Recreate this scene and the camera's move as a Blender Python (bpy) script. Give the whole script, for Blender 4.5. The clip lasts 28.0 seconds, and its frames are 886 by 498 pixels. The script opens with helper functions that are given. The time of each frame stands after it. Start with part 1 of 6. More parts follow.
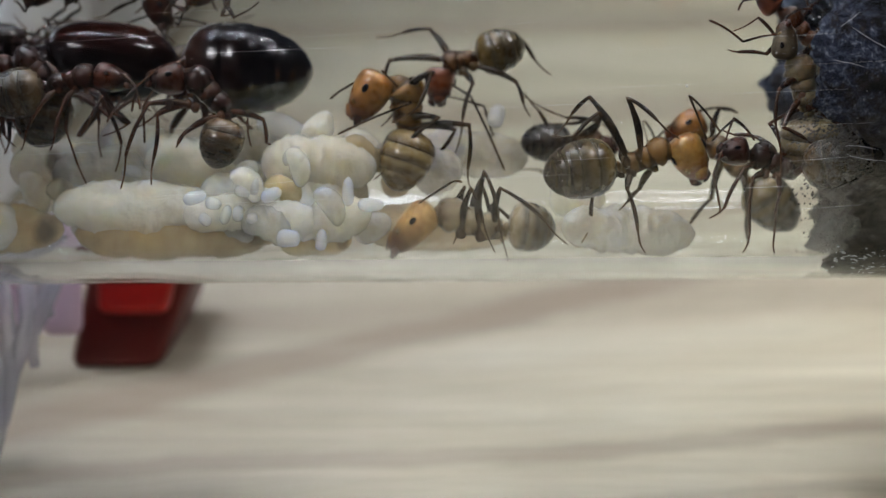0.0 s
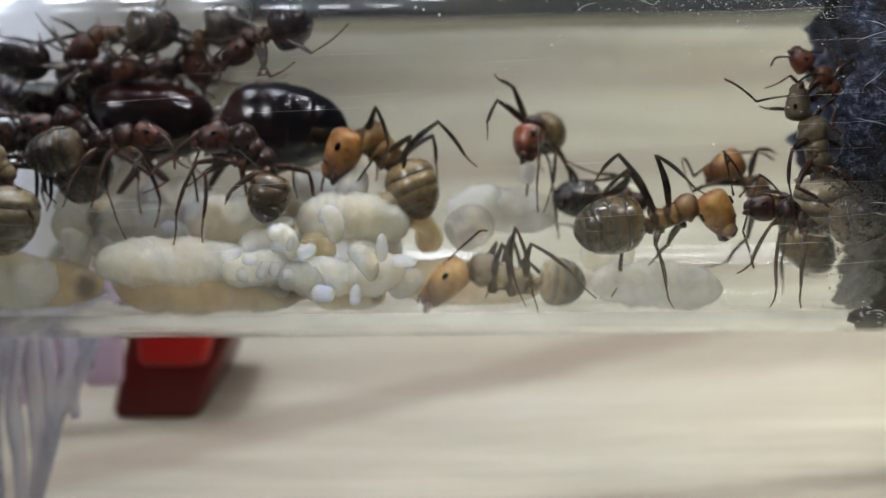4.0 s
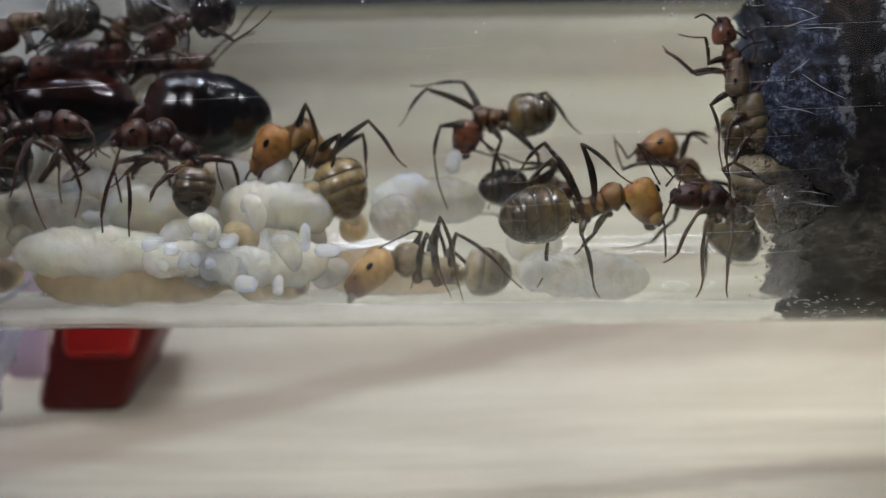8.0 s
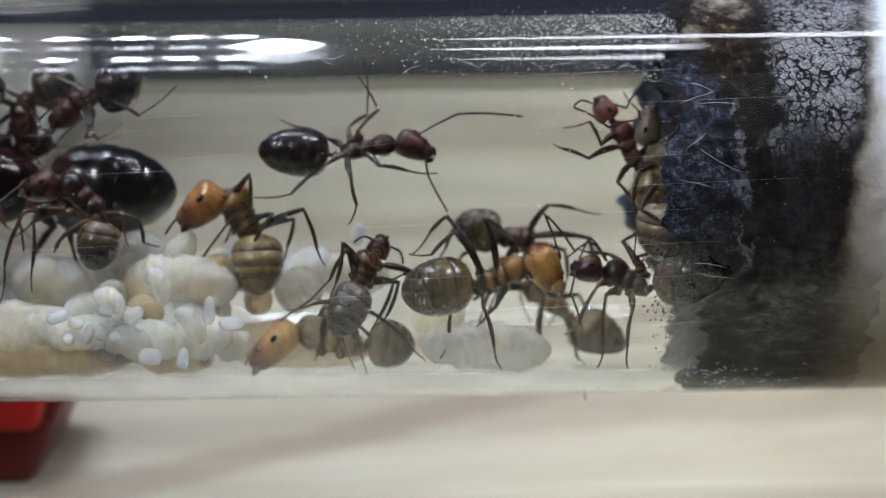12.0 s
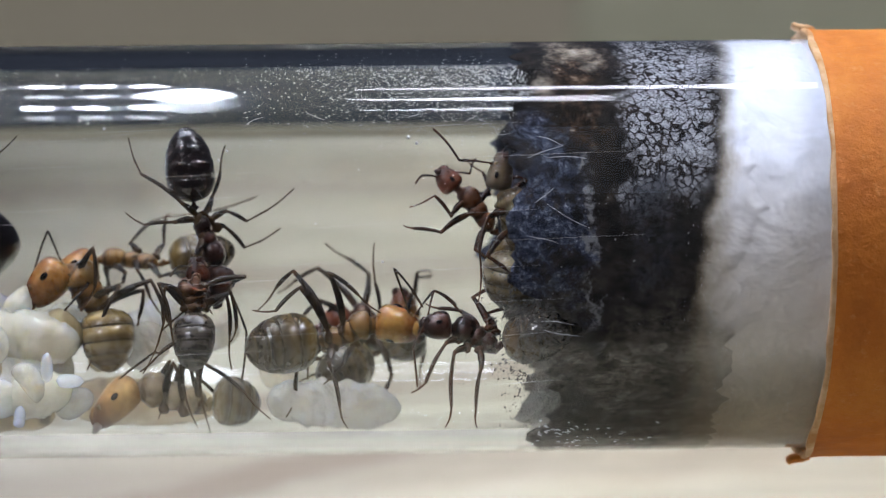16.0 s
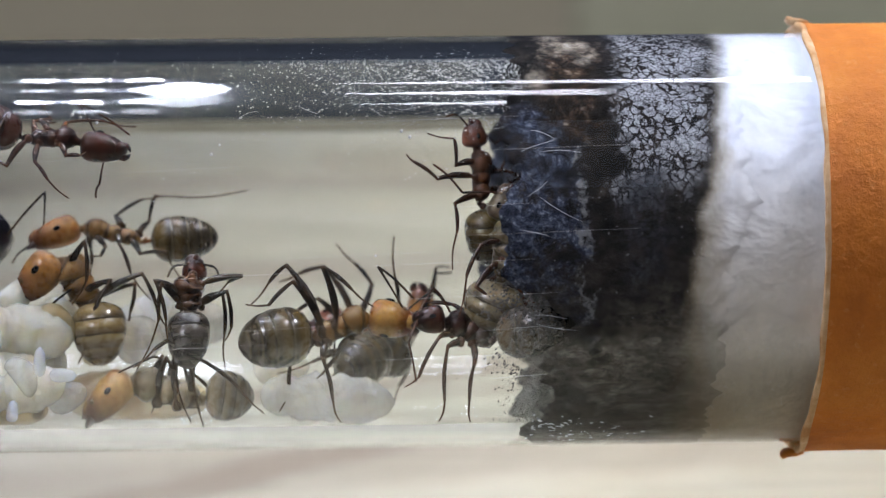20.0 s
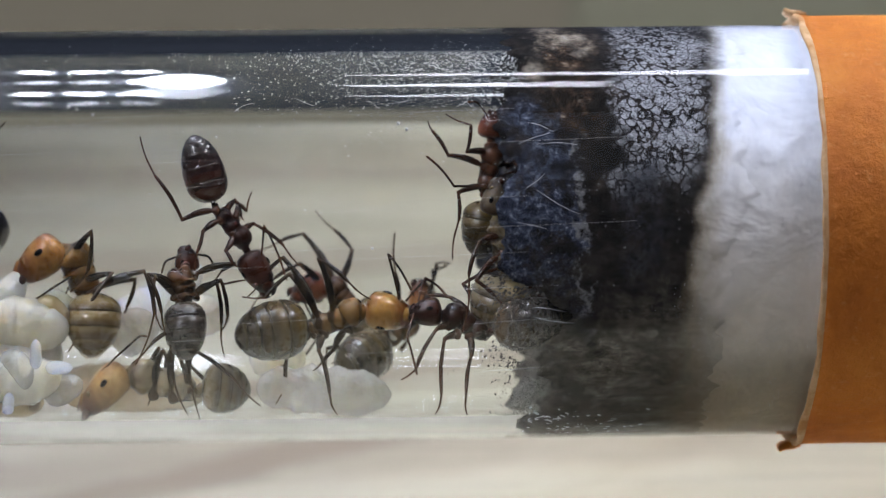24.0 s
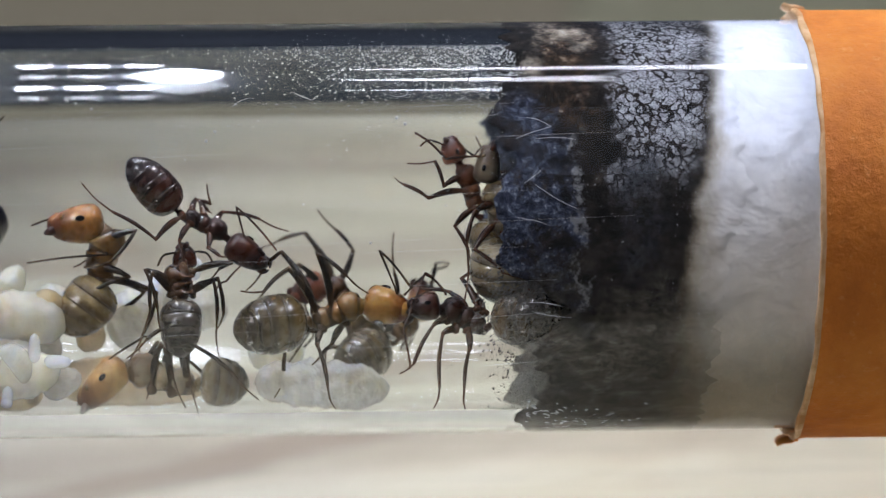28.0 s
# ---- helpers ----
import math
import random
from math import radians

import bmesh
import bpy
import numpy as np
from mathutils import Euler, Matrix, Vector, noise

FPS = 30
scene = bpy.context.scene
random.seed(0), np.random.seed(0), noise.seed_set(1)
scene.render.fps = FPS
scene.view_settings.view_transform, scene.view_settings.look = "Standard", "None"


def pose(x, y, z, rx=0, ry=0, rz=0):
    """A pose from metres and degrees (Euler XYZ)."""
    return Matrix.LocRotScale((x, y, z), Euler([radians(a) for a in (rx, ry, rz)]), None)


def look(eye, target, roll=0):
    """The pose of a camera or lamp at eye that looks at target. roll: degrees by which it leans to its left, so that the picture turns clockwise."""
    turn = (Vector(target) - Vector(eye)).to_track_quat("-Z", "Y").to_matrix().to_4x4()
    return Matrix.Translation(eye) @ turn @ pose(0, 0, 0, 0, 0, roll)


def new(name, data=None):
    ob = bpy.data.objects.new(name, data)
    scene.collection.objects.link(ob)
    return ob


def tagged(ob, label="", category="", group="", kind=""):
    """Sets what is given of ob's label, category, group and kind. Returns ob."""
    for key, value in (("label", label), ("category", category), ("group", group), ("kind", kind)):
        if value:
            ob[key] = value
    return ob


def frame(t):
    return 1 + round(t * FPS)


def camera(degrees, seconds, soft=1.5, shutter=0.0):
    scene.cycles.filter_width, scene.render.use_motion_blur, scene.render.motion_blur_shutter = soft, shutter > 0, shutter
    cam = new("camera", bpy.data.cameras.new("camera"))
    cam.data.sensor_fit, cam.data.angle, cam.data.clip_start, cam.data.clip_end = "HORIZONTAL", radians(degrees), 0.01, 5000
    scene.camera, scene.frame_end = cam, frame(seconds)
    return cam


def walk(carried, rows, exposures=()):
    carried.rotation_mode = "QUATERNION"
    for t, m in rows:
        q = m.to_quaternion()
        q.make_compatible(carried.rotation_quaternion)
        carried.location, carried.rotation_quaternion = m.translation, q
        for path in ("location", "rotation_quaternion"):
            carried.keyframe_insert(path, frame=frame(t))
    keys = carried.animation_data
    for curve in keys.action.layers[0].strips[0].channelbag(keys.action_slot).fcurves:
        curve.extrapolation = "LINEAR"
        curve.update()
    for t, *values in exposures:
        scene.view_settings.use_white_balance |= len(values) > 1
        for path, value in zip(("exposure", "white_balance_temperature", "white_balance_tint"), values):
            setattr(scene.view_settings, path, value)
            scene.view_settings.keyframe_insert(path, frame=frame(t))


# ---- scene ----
# Everything is laid out in millimetres in a frame that is square to the tube:
# x along the tube, y away from the viewer, z up the picture. TILT leans that frame so
# that the table top is level.
MM = 0.001
TILT = Matrix.Rotation(radians(-18), 4, "X")


def spot(x, y, z, lean=0, turn=0):
    """A pose in the tube's frame: lean turns anticlockwise as seen from the front, turn about the upright."""
    m = Matrix.Rotation(radians(turn), 4, "Z") @ Matrix.Rotation(radians(-lean), 4, "Y")
    return TILT @ Matrix.Translation(Vector((x, y, z)) * MM) @ m


def viewpoint(x, y, z, yaw, pitch, roll):
    m = Matrix.Rotation(radians(-yaw), 4, "Z") @ Matrix.Rotation(radians(90 + pitch), 4, "X") @ Matrix.Rotation(radians(roll), 4, "Z")
    return TILT @ Matrix.Translation(Vector((x, y, z)) * MM) @ m


cam = camera(21, 28.0, 1.1)
cam.data.dof.use_dof = True
cam.data.dof.focus_distance = 0.0885
cam.data.dof.aperture_fstop = 60
PATH = [
    (0, -8.554, -93.971, 0.047, -1.857, -4.128, -0.604),
    (0.5, -8.525, -93.965, 0.179, -1.876, -4.223, -0.608),
    (1, -8.442, -93.918, 0.307, -1.937, -4.324, -0.651),
    (1.5, -8.345, -93.954, 0.422, -1.991, -4.393, -0.665),
    (2, -8.227, -94.066, 0.494, -2.067, -4.412, -0.660),
    (2.5, -8.185, -93.972, 0.515, -2.101, -4.475, -0.617),
    (3, -8.110, -94.096, 0.527, -2.135, -4.476, -0.639),
    (3.5, -8.050, -94.435, 0.553, -2.181, -4.395, -0.648),
    (4, -7.941, -95.647, 0.664, -2.955, -3.110, -0.723),
    (4.5, -7.800, -97.194, 0.813, -4.727, -1.518, -0.709),
    (6.5, -7.233, -94.029, 0.592, -2.220, -3.094, -0.820),
    (7, -7.171, -94.339, 0.597, -1.738, -3.270, -0.788),
    (7.5, -7.105, -94.508, 0.528, -1.706, -3.290, -0.760),
    (8, -7.095, -94.667, 0.441, -1.699, -3.275, -0.716),
    (8.5, -7.017, -95.158, 0.499, -1.742, -3.140, -0.779),
    (9, -6.918, -95.429, 0.499, -1.208, -2.630, -0.733),
    (9.5, -6.851, -95.550, 0.616, -0.922, -2.429, -0.710),
    (10, -6.845, -95.622, 0.661, -0.825, -2.266, -0.715),
    (10.5, -6.805, -95.565, 0.618, -0.822, -2.256, -0.743),
    (11, -6.727, -95.767, 0.539, -0.851, -1.918, -0.734),
    (11.5, -6.671, -95.856, 0.621, -0.528, -1.688, -0.754),
    (12, -6.566, -95.569, 0.646, 0.327, -1.669, -0.804),
    (12.5, -6.420, -95.139, 0.708, 1.874, -1.667, -0.970),
    (14.5, -3.085, -94.798, 1.288, 0.304, -1.124, -0.561),
    (15, -2.986, -94.312, 1.461, 0.562, -0.907, -0.512),
    (15.5, -2.902, -93.710, 1.408, 1.348, -0.879, -0.594),
    (16, -2.854, -93.497, 1.398, 1.688, -0.890, -0.638),
    (16.5, -2.842, -93.495, 1.415, 1.774, -0.896, -0.625),
    (17, -2.796, -93.637, 1.544, 1.753, -0.975, -0.634),
    (17.5, -2.738, -93.616, 1.487, 1.729, -0.950, -0.628),
    (18, -2.707, -93.607, 1.352, 1.726, -0.875, -0.658),
    (18.5, -2.718, -93.574, 1.358, 1.740, -0.910, -0.641),
    (19, -2.732, -93.482, 1.336, 1.754, -0.955, -0.624),
    (19.5, -2.719, -93.528, 1.290, 1.756, -0.922, -0.627),
    (20, -2.706, -93.404, 1.322, 1.753, -0.988, -0.657),
    (20.5, -2.735, -93.338, 1.357, 1.785, -1.028, -0.660),
    (21, -2.737, -93.236, 1.331, 1.796, -1.046, -0.664),
    (21.5, -2.723, -93.182, 1.349, 1.805, -1.081, -0.630),
    (23.5, -2.685, -93.206, 1.409, 1.798, -1.225, -0.607),
    (24, -2.658, -93.250, 1.453, 1.800, -1.256, -0.612),
    (24.5, -2.673, -93.189, 1.400, 1.813, -1.237, -0.631),
    (25, -2.683, -93.186, 1.381, 1.819, -1.246, -0.632),
    (25.5, -2.691, -93.197, 1.378, 1.823, -1.244, -0.631),
    (26, -2.710, -93.284, 1.389, 1.834, -1.281, -0.621),
    (26.5, -2.665, -93.290, 1.400, 1.821, -1.294, -0.622),
    (27, -2.647, -93.251, 1.387, 1.820, -1.309, -0.647),
    (27.5, -2.628, -93.230, 1.461, 1.822, -1.378, -0.615),
    (28, -2.574, -93.330, 1.628, 1.784, -1.503, -0.574),
]
walk(cam, [(t, viewpoint(*p)) for t, *p in PATH], exposures=[(0, 0.0, 6500, 17), (3.4, 0.03, 6500, 17), (4.1, 0.2, 6400, 17), (4.5, -0.12, 6000, 16), (6.5, 0.0, 6350, 19), (9, 0.06, 6250, 19), (12, 0.16, 6150, 17), (14.5, 0.38, 6050, 20), (17, 0.40, 6100, 20), (21, 0.43, 6100, 20), (24, 0.22, 6100, 20), (28, 0.33, 6100, 20)])

# ---- light ----
world = bpy.data.worlds.new("room_light")
scene.world = world
world.use_nodes = True
bg = world.node_tree.nodes["Background"]
bg.inputs[0].default_value = (0.72, 0.84, 1.0, 1)
bg.inputs[1].default_value = 0.11


def area_lamp(name, m, sx, sy, watts, colour):
    data = bpy.data.lights.new(name, "AREA")
    data.shape, data.size, data.size_y, data.energy, data.color = "RECTANGLE", sx, sy, watts, colour
    ob = new(name, data)
    ob.matrix_world = m
    return ob


# two unseen lamps added overhead: a soft key and a front fill
for x, y, watts in ((-0.55, -0.46, 2.1), (0.40, 0.05, 3.7)):
    area_lamp("ceiling_lamp", look((x, y, 0.84), (0, 0.02, 0)), 0.30, 0.30, watts, (0.97, 0.985, 1.0))

# ---- materials ----


class Nodes:
    """A node material with a Principled shader, and short ways to add to it."""

    def __init__(self, name, rough=0.5, **inputs):
        self.mat = bpy.data.materials.new(name)
        self.mat.use_nodes = True
        self.tree = self.mat.node_tree
        self.shader = self.tree.nodes["Principled BSDF"]
        self.shader.inputs["Roughness"].default_value = rough
        self.shader.inputs["Subsurface Scale"].default_value = 1.0
        for key, value in inputs.items():
            self.shader.inputs[key.replace("_", " ")].default_value = value
        self.coord = self.tree.nodes.new("ShaderNodeTexCoord")

    def add(self, kind, **props):
        node = self.tree.nodes.new("ShaderNode" + kind)
        for key, value in props.items():
            node.inputs[key.replace("_", " ")].default_value = value
        return node

    def link(self, a, b):
        self.tree.links.new(a, b)

    def mapped(self, scale=(1, 1, 1), where="Object", turn=0.0, shift=(0, 0, 0)):
        node = self.tree.nodes.new("ShaderNodeMapping")
        node.inputs["Scale"].default_value = scale
        node.inputs["Rotation"].default_value = (0, 0, turn)
        node.inputs["Location"].default_value = shift
        self.link(self.coord.outputs[where], node.inputs["Vector"])
        return node.outputs["Vector"]

    def noise(self, scale, detail=4.0, rough=0.6, vector=None, warp=0.0):
        node = self.add("TexNoise", Scale=scale, Detail=detail, Roughness=rough, Distortion=warp)
        self.link(vector or self.coord.outputs["Object"], node.inputs["Vector"])
        return node.outputs["Fac"]

    def cells(self, scale, vector=None, feature="F1"):
        node = self.add("TexVoronoi", Scale=scale)
        node.feature = feature
        self.link(vector or self.coord.outputs["Object"], node.inputs["Vector"])
        return node.outputs["Distance"]

    def ramp(self, fac, *stops, constant=False):
        node = self.tree.nodes.new("ShaderNodeValToRGB")
        band = node.color_ramp
        if constant:
            band.interpolation = "CONSTANT"
        while len(band.elements) < len(stops):
            band.elements.new(0.5)
        for e, (at, c) in zip(band.elements, stops):
            e.position = at
            e.color = (*c, 1) if not isinstance(c, (int, float)) else (c, c, c, 1)
        self.link(fac, node.inputs["Fac"])
        return node.outputs["Color"]

    def mix(self, fac, a, b, how="MIX"):
        node = self.tree.nodes.new("ShaderNodeMix")
        node.data_type, node.blend_type = "RGBA", how
        for sock, v in ((node.inputs[0], fac), (node.inputs[6], a), (node.inputs[7], b)):
            if hasattr(v, "is_output"):
                self.link(v, sock)
            elif isinstance(v, (int, float)):
                sock.default_value = v
            else:
                sock.default_value = (*v, 1)
        return node.outputs[2]

    def math(self, op, a, b=0.0):
        node = self.tree.nodes.new("ShaderNodeMath")
        node.operation = op
        for sock, v in zip(node.inputs, (a, b)):
            if hasattr(v, "is_output"):
                self.link(v, sock)
            else:
                sock.default_value = v
        return node.outputs[0]

    def set(self, **links):
        for key, out in links.items():
            self.link(out, self.shader.inputs[key.replace("_", " ")])
        return self

    def bump(self, height, strength=0.3, distance=0.0001):
        node = self.add("Bump", Strength=strength, Distance=distance)
        self.link(height, node.inputs["Height"])
        self.link(node.outputs["Normal"], self.shader.inputs["Normal"])
        return self


def shell_material(name, dark, light, rough=0.28, grain=2500, coat=0.3, mouth=None, seams=()):
    """Insect cuticle: two tones in patches, fine pits and a dull bloom."""
    n = Nodes(name, rough, Coat_Weight=coat, Coat_Roughness=0.05)
    n.shader.inputs["Subsurface Weight"].default_value = 0.3
    n.shader.inputs["Subsurface Radius"].default_value = (0.0003, 0.00014, 0.00006)
    n.shader.inputs["Specular IOR Level"].default_value = 0.3
    tone = n.ramp(n.noise(800, 4, 0.6), (0.3, dark), (0.62, light))
    if mouth:
        # darker towards the jaws
        sep = n.add("SeparateXYZ")
        n.link(n.coord.outputs["Generated"], sep.inputs[0])
        along = n.math("ADD", sep.outputs[0], n.math("MULTIPLY", n.math("SUBTRACT", n.noise(1500, 3), 0.5), 0.35))
        tone = n.mix(n.ramp(along, (0.0, 0.45), (0.2, 0.0), (0.48, 0.0), (0.85, 1.0)), tone, mouth)
    if seams:
        # dark seams between the plates
        at = n.add("Attribute")
        at.attribute_name = "along"
        stops = [(0.0, 0.0)]
        for f in seams:
            stops += [(f - 0.05, 0.0), (f - 0.012, 0.85), (f + 0.012, 0.85), (f + 0.04, 0.0)]
        tone = n.mix(n.ramp(n.math("ADD", at.outputs["Fac"], n.math("MULTIPLY", n.math("SUBTRACT", n.noise(900, 3), 0.5), 0.06)), *stops), tone, dark)
    mottle = n.ramp(n.noise(4200, 4, 0.7), (0.38, 0.74), (0.6, 1.0))
    n.set(Base_Color=n.mix(1.0, tone, mottle, "MULTIPLY"))
    n.set(Roughness=n.ramp(n.noise(2600, 3), (0.35, rough), (0.7, min(1, rough + 0.25))))
    n.bump(n.noise(grain * 3, 4, 0.7), 0.3, 0.00003)
    return n.mat


RIMS = (0.33, 0.57, 0.76, 0.90)


def gaster_material(name, dark, mid, light, pale, rough=0.2, fade=0.85):
    """Banded hind body: glossy overlapping plates, each clear in front, darkening to a dusky band and ending in a thin pale hem."""
    n = Nodes(name, rough, Coat_Weight=0.9, Coat_Roughness=0.07)
    n.shader.inputs["Specular IOR Level"].default_value = 0.5
    at = n.add("Attribute")
    at.attribute_name = "along"
    own = n.add("ObjectInfo").outputs["Random"]
    fray = n.math("MULTIPLY", n.math("SUBTRACT", n.noise(500, 3), 0.5), 0.02)
    along = n.math("ADD", at.outputs["Fac"], fray)
    dusk, hem = [(0.0, 0.7), (0.07, 0.0)], [(0.0, 0.0)]
    for rim in RIMS:
        dusk += [(rim - 0.13, 0.0), (rim - 0.04, 0.7), (rim + 0.004, 1.0), (rim + 0.03, 0.15)]
        hem += [(rim - 0.030, 0.0), (rim - 0.012, 1.0), (rim - 0.002, 0.8), (rim + 0.003, 0.0)]
    dusky, pale_hem = n.ramp(along, *dusk), n.ramp(along, *hem)
    back = n.ramp(n.math("ADD", along, n.math("MULTIPLY", own, 0.2)), (0.25, 0.0), (0.85, fade))
    tone = n.mix(back, light, mid)
    tone = n.mix(n.ramp(n.noise(1300, 5, 0.7), (0.46, 0.0), (0.66, 0.55)), tone, mid)
    tone = n.mix(n.math("MULTIPLY", dusky, 0.85), tone, dark)
    n.set(Base_Color=n.mix(n.math("MULTIPLY", pale_hem, n.math("ADD", 0.06, n.math("MULTIPLY", own, 0.22))), tone, pale))
    n.set(Roughness=n.ramp(n.noise(3000, 3), (0.35, rough), (0.7, min(1, rough + 0.18))))
    n.bump(n.noise(5000, 3), 0.12, 0.00002)
    n.shader.inputs["Subsurface Weight"].default_value = 0.12
    n.shader.inputs["Subsurface Radius"].default_value = (0.0004, 0.00026, 0.00012)
    return n.mat


def leg_material(name, dark, light, joint):
    """Leg cuticle: dark thighs and shins, clearer at the joints and feet, with a wet gloss."""
    n = Nodes(name, 0.26, Coat_Weight=0.5, Coat_Roughness=0.12)
    at = n.add("Attribute")
    at.attribute_name = "along"
    tone = n.ramp(n.noise(1200, 4, 0.6), (0.3, dark), (0.68, light))
    clear = n.ramp(at.outputs["Fac"], (0.0, 0.6), (0.12, 0.35), (0.2, 0.0), (0.36, 0.0), (0.40, 0.75), (0.45, 0.2), (0.55, 0.0), (0.68, 0.15), (0.72, 0.6), (1.0, 0.8))
    n.set(Base_Color=n.mix(clear, tone, joint))
    n.bump(n.noise(7000, 3), 0.15, 0.00002)
    n.shader.inputs["Subsurface Weight"].default_value = 0.2
    n.shader.inputs["Subsurface Radius"].default_value = (0.0002, 0.0001, 0.00004)
    return n.mat


def brood_material(name, light, dark, depth=0.0012, clear=0.2, gut=None, solid=0.8, wrinkle=1.0):
    """Soft translucent skin with cloudy patches; gut: how far along its length a dark gut shows through."""
    n = Nodes(name, 0.4, Coat_Weight=1.0, Coat_Roughness=0.07, Transmission_Weight=clear, IOR=1.33)
    n.shader.inputs["Subsurface Weight"].default_value = 1.0
    n.shader.inputs["Alpha"].default_value = solid
    n.shader.inputs["Subsurface Radius"].default_value = (depth, depth * 0.82, depth * 0.55)
    own = n.add("ObjectInfo").outputs["Random"]
    soft = n.ramp(n.math("ADD", n.noise(430, 5, 0.6, None, 0.8), n.math("MULTIPLY", n.math("SUBTRACT", own, 0.5), 0.16)), (0.36, dark), (0.60, light))
    c = n.mix(n.ramp(n.noise(1300, 4, 0.6), (0.46, 0.0), (0.70, 0.35)), soft, dark)
    if gut:
        sep = n.add("SeparateXYZ")
        n.link(n.coord.outputs["Generated"], sep.inputs[0])
        dx = n.math("MULTIPLY", n.math("SUBTRACT", sep.outputs[0], gut), 3.4)
        dz = n.math("SUBTRACT", sep.outputs[2], 0.5)
        far = n.math("ADD", n.math("ADD", n.math("MULTIPLY", dx, dx), n.math("MULTIPLY", dz, dz)), n.math("MULTIPLY", n.math("SUBTRACT", n.noise(1500, 4), 0.5), 0.12))
        c = n.mix(n.ramp(far, (0.02, 0.9), (0.12, 0.0)), c, (0.085, 0.055, 0.028))
    n.set(Base_Color=c)
    n.bump(n.math("ADD", n.noise(2600, 4, 0.6), n.math("MULTIPLY", n.noise(700, 3, 0.5, None, 0.6), 4.0)), 0.5, 0.00014 * wrinkle)
    return n.mat


M = {}
M["head_amber"] = shell_material("amber_cuticle", (0.20, 0.075, 0.016), (0.43, 0.205, 0.050), mouth=(0.12, 0.034, 0.010), rough=0.22, coat=0.9)
M["head_honey"] = shell_material("honey_cuticle", (0.25, 0.115, 0.022), (0.50, 0.27, 0.062), mouth=(0.16, 0.04, 0.010), rough=0.2, coat=0.9)
M["head_red"] = shell_material("red_brown_cuticle", (0.022, 0.007, 0.004), (0.090, 0.025, 0.011), mouth=(0.014, 0.005, 0.003), rough=0.22, coat=0.6)
M["head_rust"] = shell_material("rust_cuticle", (0.075, 0.020, 0.009), (0.24, 0.068, 0.026), mouth=(0.04, 0.011, 0.006), rough=0.22, coat=0.8)
M["head_tan"] = shell_material("tan_cuticle", (0.25, 0.125, 0.035), (0.48, 0.285, 0.092), mouth=(0.13, 0.042, 0.011), coat=0.4)
M["head_dull"] = shell_material("dull_tan_cuticle", (0.060, 0.042, 0.025), (0.17, 0.125, 0.075), mouth=(0.06, 0.035, 0.02))
SEAMS = (0.09, 0.43, 0.65, 0.90)
M["thorax_brown"] = shell_material("brown_cuticle", (0.018, 0.008, 0.004), (0.105, 0.048, 0.016), 0.2, 2500, 0.6, seams=SEAMS)
M["thorax_olive"] = shell_material("olive_cuticle", (0.040, 0.019, 0.006), (0.22, 0.115, 0.030), 0.2, 2500, 0.6, seams=SEAMS)
M["thorax_tan"] = shell_material("dull_olive_cuticle", (0.055, 0.038, 0.018), (0.25, 0.185, 0.095), 0.2, 2500, 0.6, seams=SEAMS)
M["thorax_rust"] = shell_material("rust_brown_cuticle", (0.030, 0.011, 0.006), (0.155, 0.056, 0.023), 0.2, 2500, 0.6, seams=SEAMS)
M["thorax_red"] = shell_material("dark_red_cuticle", (0.006, 0.003, 0.002), (0.042, 0.013, 0.007), 0.2, 2500, 0.6, seams=SEAMS)
M["leg"] = leg_material("leg_cuticle", (0.008, 0.006, 0.004), (0.040, 0.025, 0.012), (0.085, 0.048, 0.020))
M["leg_brown"] = leg_material("brown_leg_cuticle", (0.012, 0.006, 0.004), (0.055, 0.022, 0.011), (0.11, 0.045, 0.02))
M["eye"] = shell_material("eye_black", (0.004, 0.003, 0.003), (0.010, 0.008, 0.008), 0.06, coat=0.9)
M["gaster_olive"] = gaster_material("olive_banded", (0.008, 0.005, 0.002), (0.034, 0.022, 0.008), (0.135, 0.090, 0.029), (0.36, 0.28, 0.13))
M["gaster_grey"] = gaster_material("grey_banded", (0.006, 0.005, 0.004), (0.022, 0.017, 0.012), (0.065, 0.050, 0.033), (0.38, 0.33, 0.24))
M["gaster_tan"] = gaster_material("pale_olive_banded", (0.022, 0.016, 0.009), (0.10, 0.075, 0.038), (0.26, 0.20, 0.11), (0.42, 0.36, 0.24))
M["gaster_fawn"] = gaster_material("fawn_banded", (0.028, 0.015, 0.006), (0.13, 0.088, 0.034), (0.27, 0.195, 0.082), (0.42, 0.33, 0.17))
M["gaster_dark"] = gaster_material("dark_banded", (0.003, 0.002, 0.002), (0.008, 0.005, 0.005), (0.022, 0.010, 0.008), (0.07, 0.045, 0.035), 0.16)
M["gaster_brown"] = gaster_material("brown_banded", (0.004, 0.002, 0.002), (0.014, 0.008, 0.007), (0.075, 0.026, 0.016), (0.34, 0.28, 0.22), 0.18, 0.9)
M["gaster_umber"] = gaster_material("umber_banded", (0.006, 0.004, 0.002), (0.028, 0.019, 0.010), (0.105, 0.068, 0.032), (0.30, 0.22, 0.12))
M["queen_thorax"] = shell_material("queen_dark_red_cuticle", (0.003, 0.0015, 0.0015), (0.02, 0.004, 0.0025), 0.12, 2500, 0.7)


